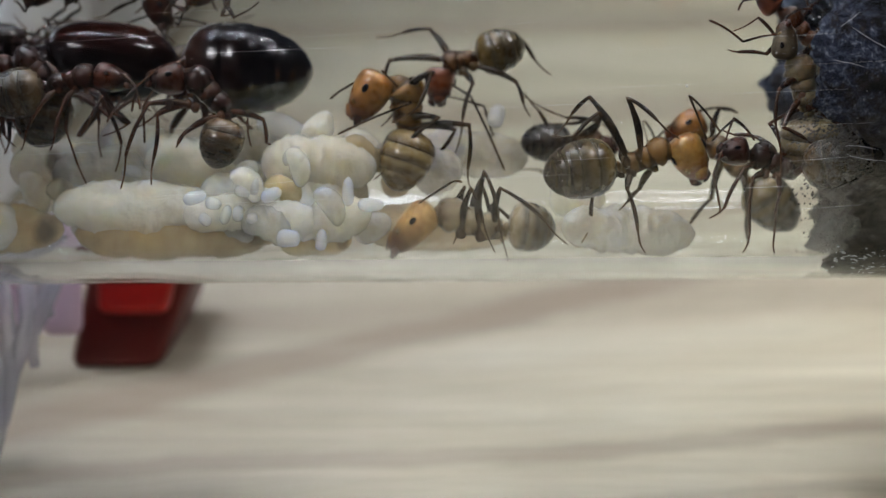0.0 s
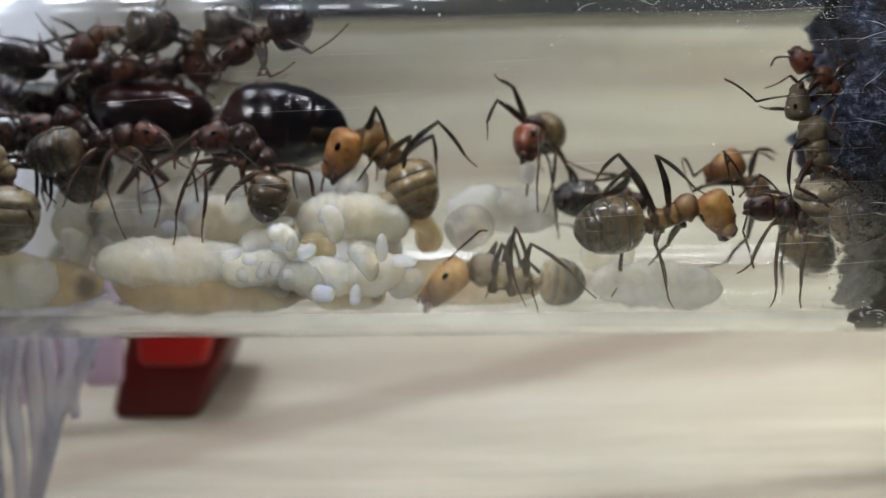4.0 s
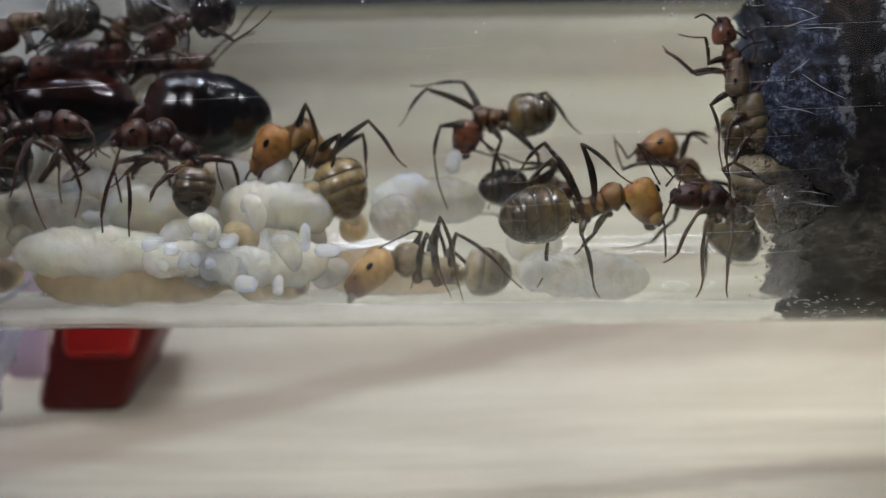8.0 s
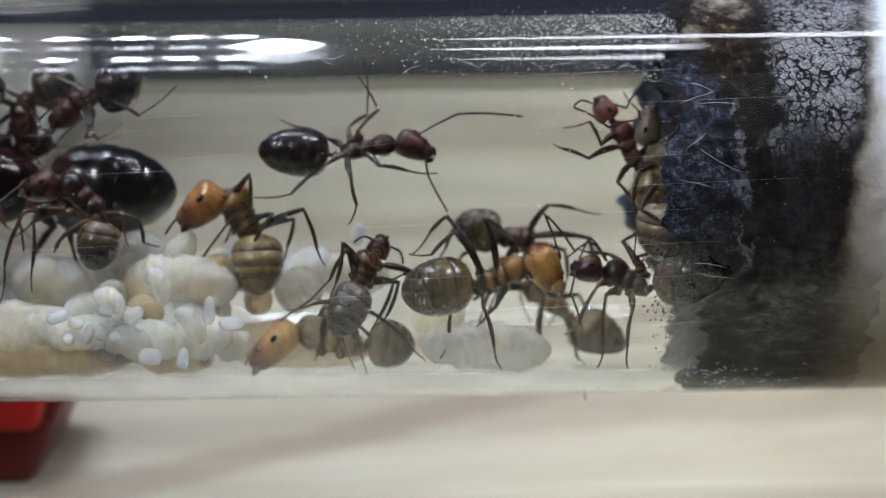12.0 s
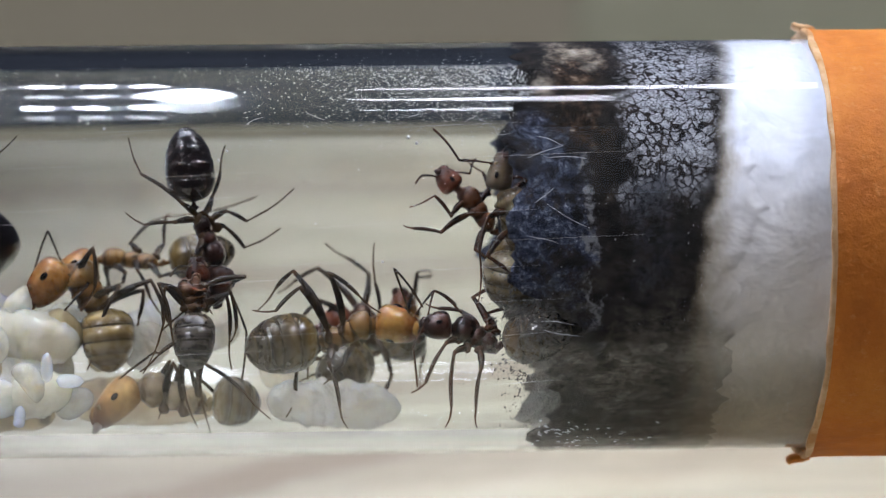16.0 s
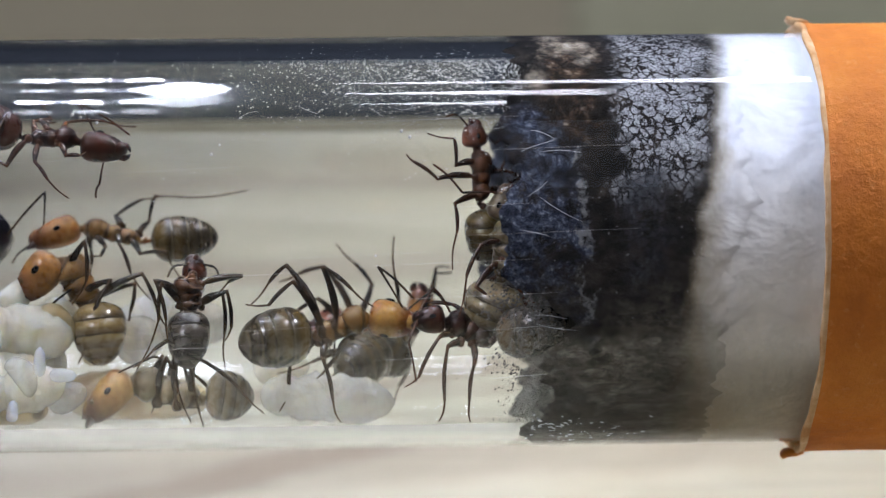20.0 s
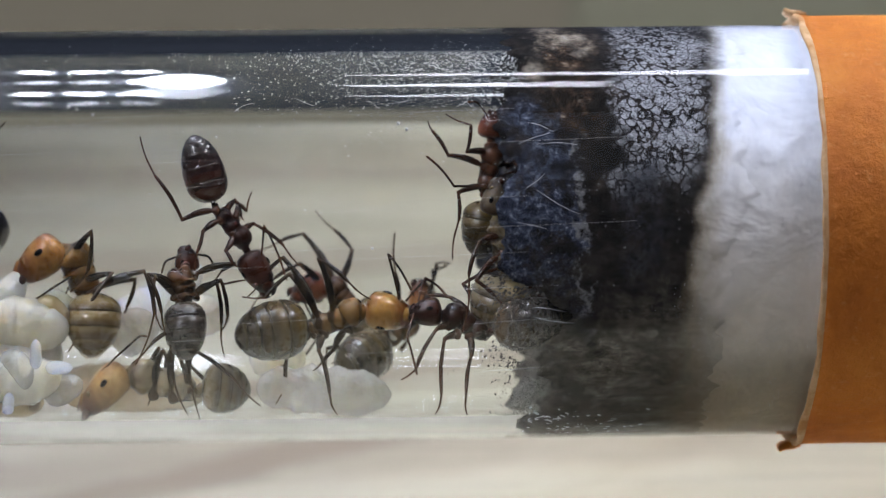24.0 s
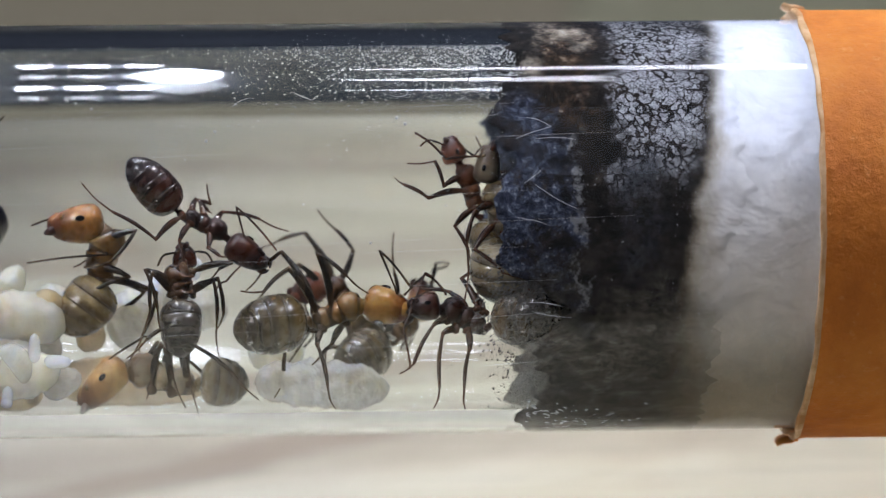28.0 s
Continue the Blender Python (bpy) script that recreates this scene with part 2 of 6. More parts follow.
def queen_chest():
    n = Nodes("queen_chest", 0.13, Coat_Weight=0.7, Coat_Roughness=0.1)
    sep = n.add("SeparateXYZ")
    n.link(n.coord.outputs["Generated"], sep.inputs[0])
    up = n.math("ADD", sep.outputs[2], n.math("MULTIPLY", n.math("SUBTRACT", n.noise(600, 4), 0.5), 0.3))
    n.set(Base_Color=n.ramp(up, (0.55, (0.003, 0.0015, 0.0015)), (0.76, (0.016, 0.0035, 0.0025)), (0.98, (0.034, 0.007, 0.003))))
    n.bump(n.noise(5000, 3), 0.15, 0.00002)
    return n.mat


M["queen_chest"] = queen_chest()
M["queen_gaster"] = gaster_material("queen_black_banded", (0.0015, 0.0015, 0.002), (0.003, 0.002, 0.003), (0.024, 0.008, 0.005), (0.016, 0.010, 0.008), 0.10, 1.0)
M["pupa"] = brood_material("pupa_white", (0.75, 0.72, 0.61), (0.60, 0.555, 0.43), 0.0026, 0.25, solid=0.84, wrinkle=1.5)
M["larva"] = brood_material("larva_tan", (0.56, 0.43, 0.22), (0.40, 0.28, 0.13), 0.0024, 0.25, solid=0.8)
M["larva_orange"] = brood_material("larva_apricot", (0.66, 0.53, 0.33), (0.54, 0.40, 0.21), 0.0024, 0.3, solid=0.66)
M["larva_grey"] = brood_material("pupa_grey_white", (0.62, 0.60, 0.53), (0.42, 0.39, 0.32), 0.0026, 0.4, solid=0.66, wrinkle=2.6)
M["larva_gut"] = brood_material("larva_tan_gut", (0.56, 0.43, 0.22), (0.40, 0.28, 0.13), 0.0024, 0.25, gut=0.88, solid=0.82)
M["larva_grey_gut"] = brood_material("pupa_grey_gut", (0.70, 0.66, 0.53), (0.52, 0.46, 0.34), 0.0024, 0.3, gut=0.5, solid=0.75)
M["egg"] = brood_material("egg_milky", (0.88, 0.87, 0.83), (0.76, 0.74, 0.68), 0.0018, 0.4, solid=0.55)


def glass_material(name, tint=(0.985, 0.995, 0.99), ior=1.47, rough=0.0):
    mat = bpy.data.materials.new(name)
    mat.use_nodes = True
    t = mat.node_tree
    t.nodes.clear()
    out, glass = t.nodes.new("ShaderNodeOutputMaterial"), t.nodes.new("ShaderNodeBsdfGlass")
    glass.inputs["Color"].default_value = (*tint, 1)
    glass.inputs["IOR"].default_value = ior
    glass.inputs["Roughness"].default_value = rough
    t.links.new(glass.outputs[0], out.inputs[0])
    return mat


M["glass"] = glass_material("clear_glass")


def wood():
    n = Nodes("pale_wood", 0.55, Coat_Weight=0.1)
    sep = n.add("SeparateXYZ")
    n.link(n.coord.outputs["Object"], sep.inputs[0])
    x, y = n.math("MULTIPLY", sep.outputs[0], 1000.0), n.math("MULTIPLY", sep.outputs[1], 1000.0)
    v1 = n.mapped((26, 95, 1), turn=radians(-12))
    v2 = n.mapped((40, 900, 1), turn=radians(-9))
    broad = n.ramp(n.noise(1.0, 5, 0.6, v1, 0.8), (0.26, (0.37, 0.315, 0.225)), (0.46, (0.495, 0.455, 0.34)), (0.66, (0.605, 0.57, 0.45)))
    fine = n.ramp(n.noise(1.0, 6, 0.65, v2), (0.30, 0.85), (0.5, 0.96), (0.66, 1.03))
    c = n.mix(1.0, broad, fine, "MULTIPLY")
    # shade at the left and light at the right, painted into the wood
    shade_x = n.math("ADD", x, n.math("MULTIPLY", n.math("SUBTRACT", n.noise(35, 4), 0.5), 26.0))
    c = n.mix(1.0, c, n.ramp(n.math("ADD", n.math("MULTIPLY", shade_x, 0.02), 0.75), (0.0, (0.70, 0.68, 0.67)), (0.5, (0.90, 0.89, 0.86)), (0.95, (1.12, 1.11, 1.03))), "MULTIPLY")
    wobble = n.math("MULTIPLY", n.math("SUBTRACT", n.noise(60, 4), 0.5), 5.0)

    def streak(x0, y0, slope, width, dark):
        """A long dark grain line through (x0, y0), in millimetres on the table."""
        off = n.math("SUBTRACT", n.math("ADD", y, wobble), n.math("ADD", n.math("MULTIPLY", n.math("SUBTRACT", x, x0), slope), y0))
        near = n.math("DIVIDE", n.math("ABSOLUTE", off), width)
        return n.ramp(near, (0.0, dark), (0.35, dark), (1.0, 0.0))

    for args in ((-15.8, 13.0, 0.55, 2.6, 0.62), (-11.5, 2.2, 0.13, 1.3, 0.45), (-11.5, -3.5, 0.10, 1.2, 0.4), (-6, 17.5, 0.10, 3.0, 0.35), (0, 46, 0.12, 5, 0.5), (0, 72, 0.1, 6, 0.5)):
        c = n.mix(streak(*args), c, (0.255, 0.195, 0.135))
    n.set(Base_Color=c)
    n.bump(n.noise(1.0, 4, 0.6, v2), 0.15, 0.0002)
    return n.mat


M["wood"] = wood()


def card():
    n = Nodes("orange_card", 0.7)
    base = n.ramp(n.noise(260, 6, 0.7), (0.3, (0.54, 0.145, 0.008)), (0.52, (0.70, 0.215, 0.014)), (0.7, (0.80, 0.29, 0.03)))
    fleck = n.ramp(n.noise(2400, 4, 0.7), (0.58, 0.0), (0.72, 0.25))
    n.set(Base_Color=n.mix(fleck, base, (0.90, 0.52, 0.18)))
    creases = n.math("ADD", n.noise(900, 6, 0.7), n.math("MULTIPLY", n.noise(2600, 4, 0.7), 0.3))
    n.bump(creases, 0.8, 0.00022)
    return n.mat


def card_edge():
    n = Nodes("torn_card_edge", 0.9)
    n.set(Base_Color=n.ramp(n.noise(900, 4), (0.35, (0.55, 0.27, 0.09)), (0.65, (0.80, 0.56, 0.32))))
    n.bump(n.noise(2500, 4), 0.6, 0.0001)
    return n.mat


M["card"], M["card_edge"] = card(), card_edge()


def wool_colour(n, x, z):
    """Cotton: white with shading painted in, bluish above and beige below, soaked with soil towards the plug."""
    tuft = n.math("SUBTRACT", n.noise(330, 6, 0.65), 0.5)
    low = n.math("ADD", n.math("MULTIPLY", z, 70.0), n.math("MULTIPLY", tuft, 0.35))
    # light from above and bounce off the table, painted in by height
    wool_shade = n.ramp(n.math("ADD", low, 0.5), (0.0, (0.66, 0.57, 0.42)), (0.3, (0.64, 0.585, 0.49)), (0.55, (0.64, 0.63, 0.61)), (0.85, (0.64, 0.68, 0.76)))
    # the stain is narrow above and soaks far in below
    soak = n.ramp(n.math("ADD", low, 0.5), (0.12, 1.0), (0.36, 0.55), (0.62, 0.0))
    edge = n.math("ADD", 0.0089, n.math("MULTIPLY", z, 0.19))
    far = n.math("SUBTRACT", n.math("ADD", x, n.math("MULTIPLY", tuft, 0.0020)), edge)
    reach = n.math("MULTIPLY", far, n.math("SUBTRACT", 900.0, n.math("MULTIPLY", soak, 640.0)))
    stain = n.ramp(reach, (0.0, (0.045, 0.038, 0.030)), (0.14, (0.26, 0.225, 0.17)), (0.38, (0.62, 0.58, 0.50)), (0.9, (1, 1, 1)))
    wisps = n.ramp(n.noise(900, 8, 0.8, None, 0.5), (0.3, 0.90), (0.6, 1.06))
    return n.mix(1.0, n.mix(1.0, wool_shade, wisps, "MULTIPLY"), stain, "MULTIPLY")


def wool_relief(n):
    """Soft tufts with fine fibres over them."""
    return n.math("ADD", n.noise(330, 4, 0.55, None, 0.3), n.math("MULTIPLY", n.noise(2600, 4, 0.7), 0.07))


def cotton():
    n = Nodes("cotton_wool", 0.95)
    sep = n.add("SeparateXYZ")
    n.link(n.coord.outputs["Object"], sep.inputs[0])
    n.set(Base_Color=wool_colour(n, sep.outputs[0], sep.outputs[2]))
    n.shader.inputs["Subsurface Weight"].default_value = 0.35
    n.shader.inputs["Subsurface Radius"].default_value = (0.0004, 0.0004, 0.0004)
    n.bump(wool_relief(n), 1.0, 0.00045)
    return n.mat


def mud():
    """Wet black soil against the glass: pale dried islands, brown crumbs, blue-black grains in front, grey-brown silt below."""
    n = Nodes("wet_soil", 0.65)
    n.shader.inputs["Specular IOR Level"].default_value = 0.1
    sep = n.add("SeparateXYZ")
    n.link(n.coord.outputs["Object"], sep.inputs[0])
    fray = n.math("ADD", n.math("MULTIPLY", n.math("SUBTRACT", n.noise(420, 5, 0.65), 0.5), 0.0042), n.math("MULTIPLY", n.math("SUBTRACT", n.noise(2600, 4, 0.7), 0.5), 0.0011))
    x = n.math("ADD", sep.outputs[0], fray)
    z = n.math("ADD", sep.outputs[2], n.math("MULTIPLY", n.math("SUBTRACT", n.noise(300, 5, 0.65, n.mapped(shift=(0.3, 0.1, 0.7))), 0.5), 0.006))

    def after(v, at, width):
        return n.ramp(n.math("ADD", n.math("MULTIPLY", n.math("SUBTRACT", v, at), 0.5 / width), 0.5), (0.0, 0.0), (1.0, 1.0))

    def both(*fs):
        out = fs[0]
        for f in fs[1:]:
            out = n.math("MULTIPLY", out, f)
        return out

    def without(f):
        return n.math("SUBTRACT", 1.0, f)

    fine = n.noise(5600, 6, 0.8)
    black = n.ramp(n.noise(1100, 6, 0.75), (0.4, (0.005, 0.0045, 0.004)), (0.58, (0.022, 0.018, 0.015)), (0.70, (0.075, 0.062, 0.05)))
    # pale dried islands: rounded lumps, parted by black gaps, finely veined
    lumps = n.ramp(n.noise(520, 5, 0.6), (0.36, 0.0), (0.39, 1.0))
    shake = n.add("TexNoise", Scale=1500.0, Detail=4.0, Roughness=0.65)
    n.link(n.coord.outputs["Object"], shake.inputs["Vector"])
    bent = n.mix(0.00042 / 1.0, n.coord.outputs["Object"], shake.outputs["Color"], "LINEAR_LIGHT")
    crack = n.cells(2700, bent, "DISTANCE_TO_EDGE")
    crack = n.math("SUBTRACT", crack, n.ramp(n.noise(900, 4, 0.6), (0.40, 0.0), (0.70, 0.16)))
    gaps = n.ramp(crack, (0.01, 0.0), (0.04, 1.0))
    veins = n.ramp(n.math("ABSOLUTE", n.math("SUBTRACT", n.noise(5200, 4, 0.6), 0.5)), (0.01, 0.25), (0.045, 1.0))
    place = both(after(x, 0.0066, 0.0003), without(after(n.math("SUBTRACT", x, n.math("MULTIPLY", z, 0.12)), 0.0090, 0.0005)))
    grey = n.ramp(fine, (0.3, (0.16, 0.165, 0.18)), (0.6, (0.46, 0.47, 0.50)))
    c = n.mix(both(lumps, gaps, veins, place, after(z, 0.0016, 0.0008)), black, grey)
    faint = both(n.ramp(n.noise(700, 5, 0.7), (0.42, 0.0), (0.55, 1.0)), place, after(z, -0.0012, 0.0008), without(after(z, 0.0022, 0.0006)), without(after(x, 0.0080, 0.0005)))
    c = n.mix(n.math("MULTIPLY", faint, 0.75), c, n.ramp(fine, (0.4, (0.008, 0.008, 0.010)), (0.62, (0.085, 0.09, 0.105))))
    # blue-black grains in front
    grains = n.ramp(n.noise(3600, 8, 0.85), (0.40, (0.006, 0.008, 0.014)), (0.49, (0.030, 0.037, 0.062)), (0.56, (0.085, 0.10, 0.145)), (0.62, (0.30, 0.33, 0.38)), (0.70, (0.68, 0.70, 0.73)))
    clots = n.ramp(n.noise(760, 7, 0.75), (0.43, 0.03), (0.53, 1.0))
    c = n.mix(both(without(after(x, 0.0051, 0.0002)), after(z, -0.0022, 0.0012), without(after(z, 0.0045, 0.0006)), clots), c, grains)
    # a thin pale crust where they end
    crust = both(after(x, 0.0049, 0.00012), without(after(x, 0.0052, 0.00012)), after(z, -0.0030, 0.001), without(after(z, 0.0040, 0.0008)), n.ramp(n.noise(1500, 5, 0.7), (0.45, 0.0), (0.55, 0.8)))
    c = n.mix(crust, c, (0.26, 0.26, 0.26))
    # brown crumbs above, with a few tan grains
    brown = n.ramp(n.noise(2100, 5, 0.75), (0.44, (0.008, 0.006, 0.004)), (0.54, (0.034, 0.021, 0.013)), (0.62, (0.09, 0.056, 0.033)), (0.68, (0.40, 0.33, 0.25)), (0.74, (0.6, 0.54, 0.45)))
    c = n.mix(both(after(x, 0.0040, 0.0002), without(after(x, 0.0056, 0.0003)), after(z, 0.0038, 0.0005)), c, brown)
    cream = n.ramp(n.noise(1300, 6, 0.75), (0.40, (0.05, 0.04, 0.03)), (0.52, (0.33, 0.28, 0.22)), (0.64, (0.62, 0.57, 0.48)))
    c = n.mix(both(after(x, 0.0036, 0.0003), without(after(x, 0.0054, 0.0003)), after(z, 0.0060, 0.0004), without(after(z, 0.0073, 0.0003)), n.ramp(n.noise(600, 4, 0.7), (0.38, 0.0), (0.5, 0.9))), c, cream)
    # grey-brown silt below
    silt = n.ramp(n.noise(1900, 8, 0.82, n.mapped((0.7, 1, 1.3))), (0.34, (0.012, 0.010, 0.008)), (0.44, (0.060, 0.052, 0.040)), (0.54, (0.14, 0.122, 0.095)), (0.64, (0.26, 0.23, 0.185)), (0.76, (0.46, 0.44, 0.39)))
    c = n.mix(both(without(after(z, -0.0021, 0.0016)), n.ramp(n.noise(500, 6, 0.75), (0.36, 0.15), (0.56, 1.0))), c, silt)
    # ashy film over the foremost silt
    ash = n.ramp(n.noise(2900, 7, 0.8), (0.40, (0.03, 0.028, 0.024)), (0.56, (0.13, 0.125, 0.11)), (0.70, (0.34, 0.33, 0.30)))
    c = n.mix(both(without(after(x, 0.0044, 0.0009)), without(after(z, -0.0026, 0.0008)), n.ramp(n.noise(900, 5, 0.7), (0.40, 0.0), (0.55, 0.85))), c, ash)
    c = n.mix(n.ramp(n.noise(6500, 3), (0.69, 0.0), (0.73, 0.7)), c, (0.30, 0.30, 0.30))
    # cotton fibres take over at the hind end
    hair = n.math("MULTIPLY", n.math("SUBTRACT", n.noise(2400, 5, 0.7, n.mapped((0.5, 1, 1.4))), 0.5), 0.0008)
    wide = n.math("MULTIPLY", n.math("SUBTRACT", n.noise(260, 4, 0.6), 0.5), 0.0022)
    slope = n.math("SUBTRACT", n.math("ADD", n.math("ADD", sep.outputs[0], hair), wide), n.math("MULTIPLY", sep.outputs[2], 0.19))
    low = after(n.math("MULTIPLY", sep.outputs[2], -1.0), 0.0034, 0.0018)
    width = n.math("ADD", 0.0004, n.math("MULTIPLY", low, 0.0017))
    wool = n.ramp(n.math("ADD", n.math("DIVIDE", n.math("SUBTRACT", n.math("SUBTRACT", slope, n.math("MULTIPLY", low, 0.0016)), 0.0091), n.math("MULTIPLY", width, 2.0)), 0.5), (0.0, 0.0), (1.0, 1.0))
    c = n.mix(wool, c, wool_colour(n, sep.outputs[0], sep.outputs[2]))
    n.set(Subsurface_Weight=n.math("MULTIPLY", wool, 0.35))
    n.shader.inputs["Subsurface Radius"].default_value = (0.0004, 0.0004, 0.0004)
    n.set(Base_Color=c)
    n.bump(n.mix(wool, n.math("MULTIPLY", n.noise(1900, 7, 0.8), 0.5), wool_relief(n)), 1.0, 0.00045)
    return n.mat


M["cotton"], M["mud"] = cotton(), mud()


def plain(name, c1, c2, scale, rough, bump=0.2, **inputs):
    n = Nodes(name, rough, **inputs)
    n.set(Base_Color=n.ramp(n.noise(scale, 4), (0.35, c1), (0.65, c2)))
    if bump:
        n.bump(n.noise(scale * 5, 3), bump, 0.0001)
    return n.mat


M["red"] = plain("red_plastic", (0.42, 0.008, 0.006), (0.58, 0.018, 0.012), 60, 0.3, 0.05)
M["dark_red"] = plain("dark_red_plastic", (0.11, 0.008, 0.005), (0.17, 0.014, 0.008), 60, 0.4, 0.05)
M["pink"] = plain("lilac_plastic", (0.50, 0.36, 0.50), (0.66, 0.50, 0.62), 90, 0.35, 0.05)
M["white_box"] = plain("white_plastic", (0.82, 0.85, 0.92), (0.88, 0.90, 0.95), 20, 0.5, 0.05)
M["wall"] = plain("grey_green_wall", (0.52, 0.475, 0.33), (0.59, 0.54, 0.39), 3, 0.9, 0.0)
M["dark_wall"] = plain("blue_grey_wall", (0.036, 0.046, 0.068), (0.062, 0.076, 0.105), 9, 0.9, 0.0)
M["ceiling"] = plain("pale_ceiling", (0.34, 0.42, 0.56), (0.42, 0.50, 0.64), 6, 0.9, 0.0)
M["pale_wall"] = plain("grey_plaster", (0.13, 0.14, 0.16), (0.17, 0.18, 0.20), 5, 0.9, 0.0)
M["leaf_wall"] = plain("dull_green_cloth", (0.44, 0.435, 0.285), (0.50, 0.49, 0.335), 5, 0.9, 0.0)
M["hair"] = plain("white_fibre", (0.62, 0.64, 0.68), (0.80, 0.80, 0.82), 900, 0.6, 0.0)
M["dirt"] = plain("pale_dust", (0.55, 0.56, 0.56), (0.78, 0.78, 0.76), 900, 0.8, 0.0)
M["dark_dirt"] = plain("dark_crumb", (0.03, 0.025, 0.02), (0.08, 0.065, 0.05), 900, 0.8, 0.0)
M["silt_grain"] = plain("silt_grain", (0.045, 0.044, 0.042), (0.15, 0.145, 0.135), 2500, 0.8, 0.0)
M["film_grain"] = plain("film_grain", (0.03, 0.027, 0.023), (0.14, 0.13, 0.115), 2500, 0.8, 0.0)
M["lamp_white"] = plain("lamp_casing", (0.05, 0.052, 0.06), (0.08, 0.082, 0.09), 30, 0.5, 0.0)


def glow(name, colour, strength):
    mat = bpy.data.materials.new(name)
    mat.use_nodes = True
    s = mat.node_tree.nodes["Principled BSDF"]
    s.inputs["Base Color"].default_value = (0.8, 0.8, 0.8, 1)
    s.inputs["Emission Color"].default_value = (*colour, 1)
    s.inputs["Emission Strength"].default_value = strength
    return mat


M["plastic"] = plain("frosted_clear_plastic", (0.80, 0.80, 0.88), (0.90, 0.90, 0.95), 120, 0.25, 0.1, Transmission_Weight=0.72, IOR=1.2)
M["clear_plastic"] = plain("clear_plastic", (0.86, 0.87, 0.93), (0.93, 0.94, 0.97), 300, 0.12, 0.1, Transmission_Weight=0.9, IOR=1.12)
M["led"] = glow("led_light", (0.84, 0.92, 1.0), 112.0)
M["led_dim"] = glow("led_rail_light", (0.92, 0.95, 1.0), 13.0)

# ---- building blocks; all sizes in millimetres ----


def part(name, bm, material, parent=None, label="", m=None, smooth=True):
    mesh = bpy.data.meshes.new(name)
    bmesh.ops.recalc_face_normals(bm, faces=bm.faces)
    bm.to_mesh(mesh)
    bm.free()
    mesh.transform(Matrix.Scale(MM, 4))
    mesh.materials.append(material)
    if smooth:
        mesh.shade_smooth()
    ob = new(name, mesh)
    ob.parent = parent
    if m is not None:
        ob.matrix_basis = m
    return tagged(ob, label)


def rings(bm, loops, closed=True, layer=None, marks=None):
    """Skin a list of rings of points; the ends are closed with a fan."""
    made = []
    for n, loop in enumerate(loops):
        ring = [bm.verts.new(p) for p in loop]
        if layer is not None:
            for v in ring:
                v[layer] = marks[n]
        made.append(ring)
    for a, b in zip(made, made[1:]):
        for i in range(len(a)):
            j = (i + 1) % len(a)
            bm.faces.new((a[i], a[j], b[j], b[i]))
    if closed:
        for loop in (made[0], made[-1]):
            bm.faces.new(loop)
    return bm


def spindle(profile, length, wide, tall, seg=16, bend=0.0, rough=0.0, bow=0.0):
    """A body turned about x from profile points (place 0..1, radius 0..1); the middle lies at the origin. bow: how far the rings curve forward above and below."""
    bm = bmesh.new()
    layer = bm.verts.layers.float.new("along")
    loops, marks = [], []
    for at, r in profile:
        r = max(r, 0.02)
        drop = -bend * (at - 0.5) ** 2 * 4
        loop = []
        for k in range(seg):
            a = 2 * math.pi * k / seg
            x = (at - 0.5 - bow * 4 * at * (1 - at) * math.sin(a) ** 2) * length
            p = Vector((x, r * wide / 2 * math.cos(a), r * tall / 2 * math.sin(a) + drop))
            if rough:
                q = p + Vector((length * 3, wide * 7, wide))
                p += Vector((0, p.y, p.z)) * rough * (noise.noise(q * 1.15) + 0.5 * noise.noise(q * 3.1) + 0.3 * noise.noise(q * 6.5))
            loop.append(p)
        loops.append(loop)
        marks.append(at)
    return rings(bm, loops, layer=layer, marks=marks)


def hose(points, radii, seg=7, bm=None, marks=None):
    """A tapering limb along points; radii one a point; marks: one a point, to tell its stretches apart."""
    bm = bm or bmesh.new()
    layer = bm.verts.layers.float.new("along") if marks else None
    pts = [Vector(p) for p in points]
    side = Vector((0, 1, 0))
    loops = []
    for i, p in enumerate(pts):
        d = (pts[min(i + 1, len(pts) - 1)] - pts[max(i - 1, 0)]).normalized()
        u = d.cross(side)
        if u.length < 0.1:
            u = d.cross(Vector((1, 0, 0)))
        u.normalize()
        v = d.cross(u)
        loops.append([p + (u * math.cos(2 * math.pi * k / seg) + v * math.sin(2 * math.pi * k / seg)) * radii[i] for k in range(seg)])
    return rings(bm, loops, layer=layer, marks=marks)


def block(x0, y0, z0, x1, y1, z1, bevel=0.3, seg=2):
    bm = bmesh.new()
    bmesh.ops.create_cube(bm, size=1.0, matrix=Matrix.Translation(((x0 + x1) / 2, (y0 + y1) / 2, (z0 + z1) / 2)) @ Matrix.Diagonal((x1 - x0, y1 - y0, z1 - z0, 1)))
    if bevel:
        bmesh.ops.bevel(bm, geom=bm.edges[:], offset=bevel, segments=seg, affect="EDGES", profile=0.5)
    return bm


def thing(name, label, category, m=None, group="", kind=""):
    ob = new(name)
    if m is not None:
        ob.matrix_basis = m
    return tagged(ob, label, category, group, kind)

# ---- large structure ----
TABLE = -17.5


def table():
    top = block(-260, -32, TABLE - 22, 260, 101, TABLE, 1.2)
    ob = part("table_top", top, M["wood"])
    tagged(ob, "pale wooden table top with soft brown grain", "table", kind="structure")


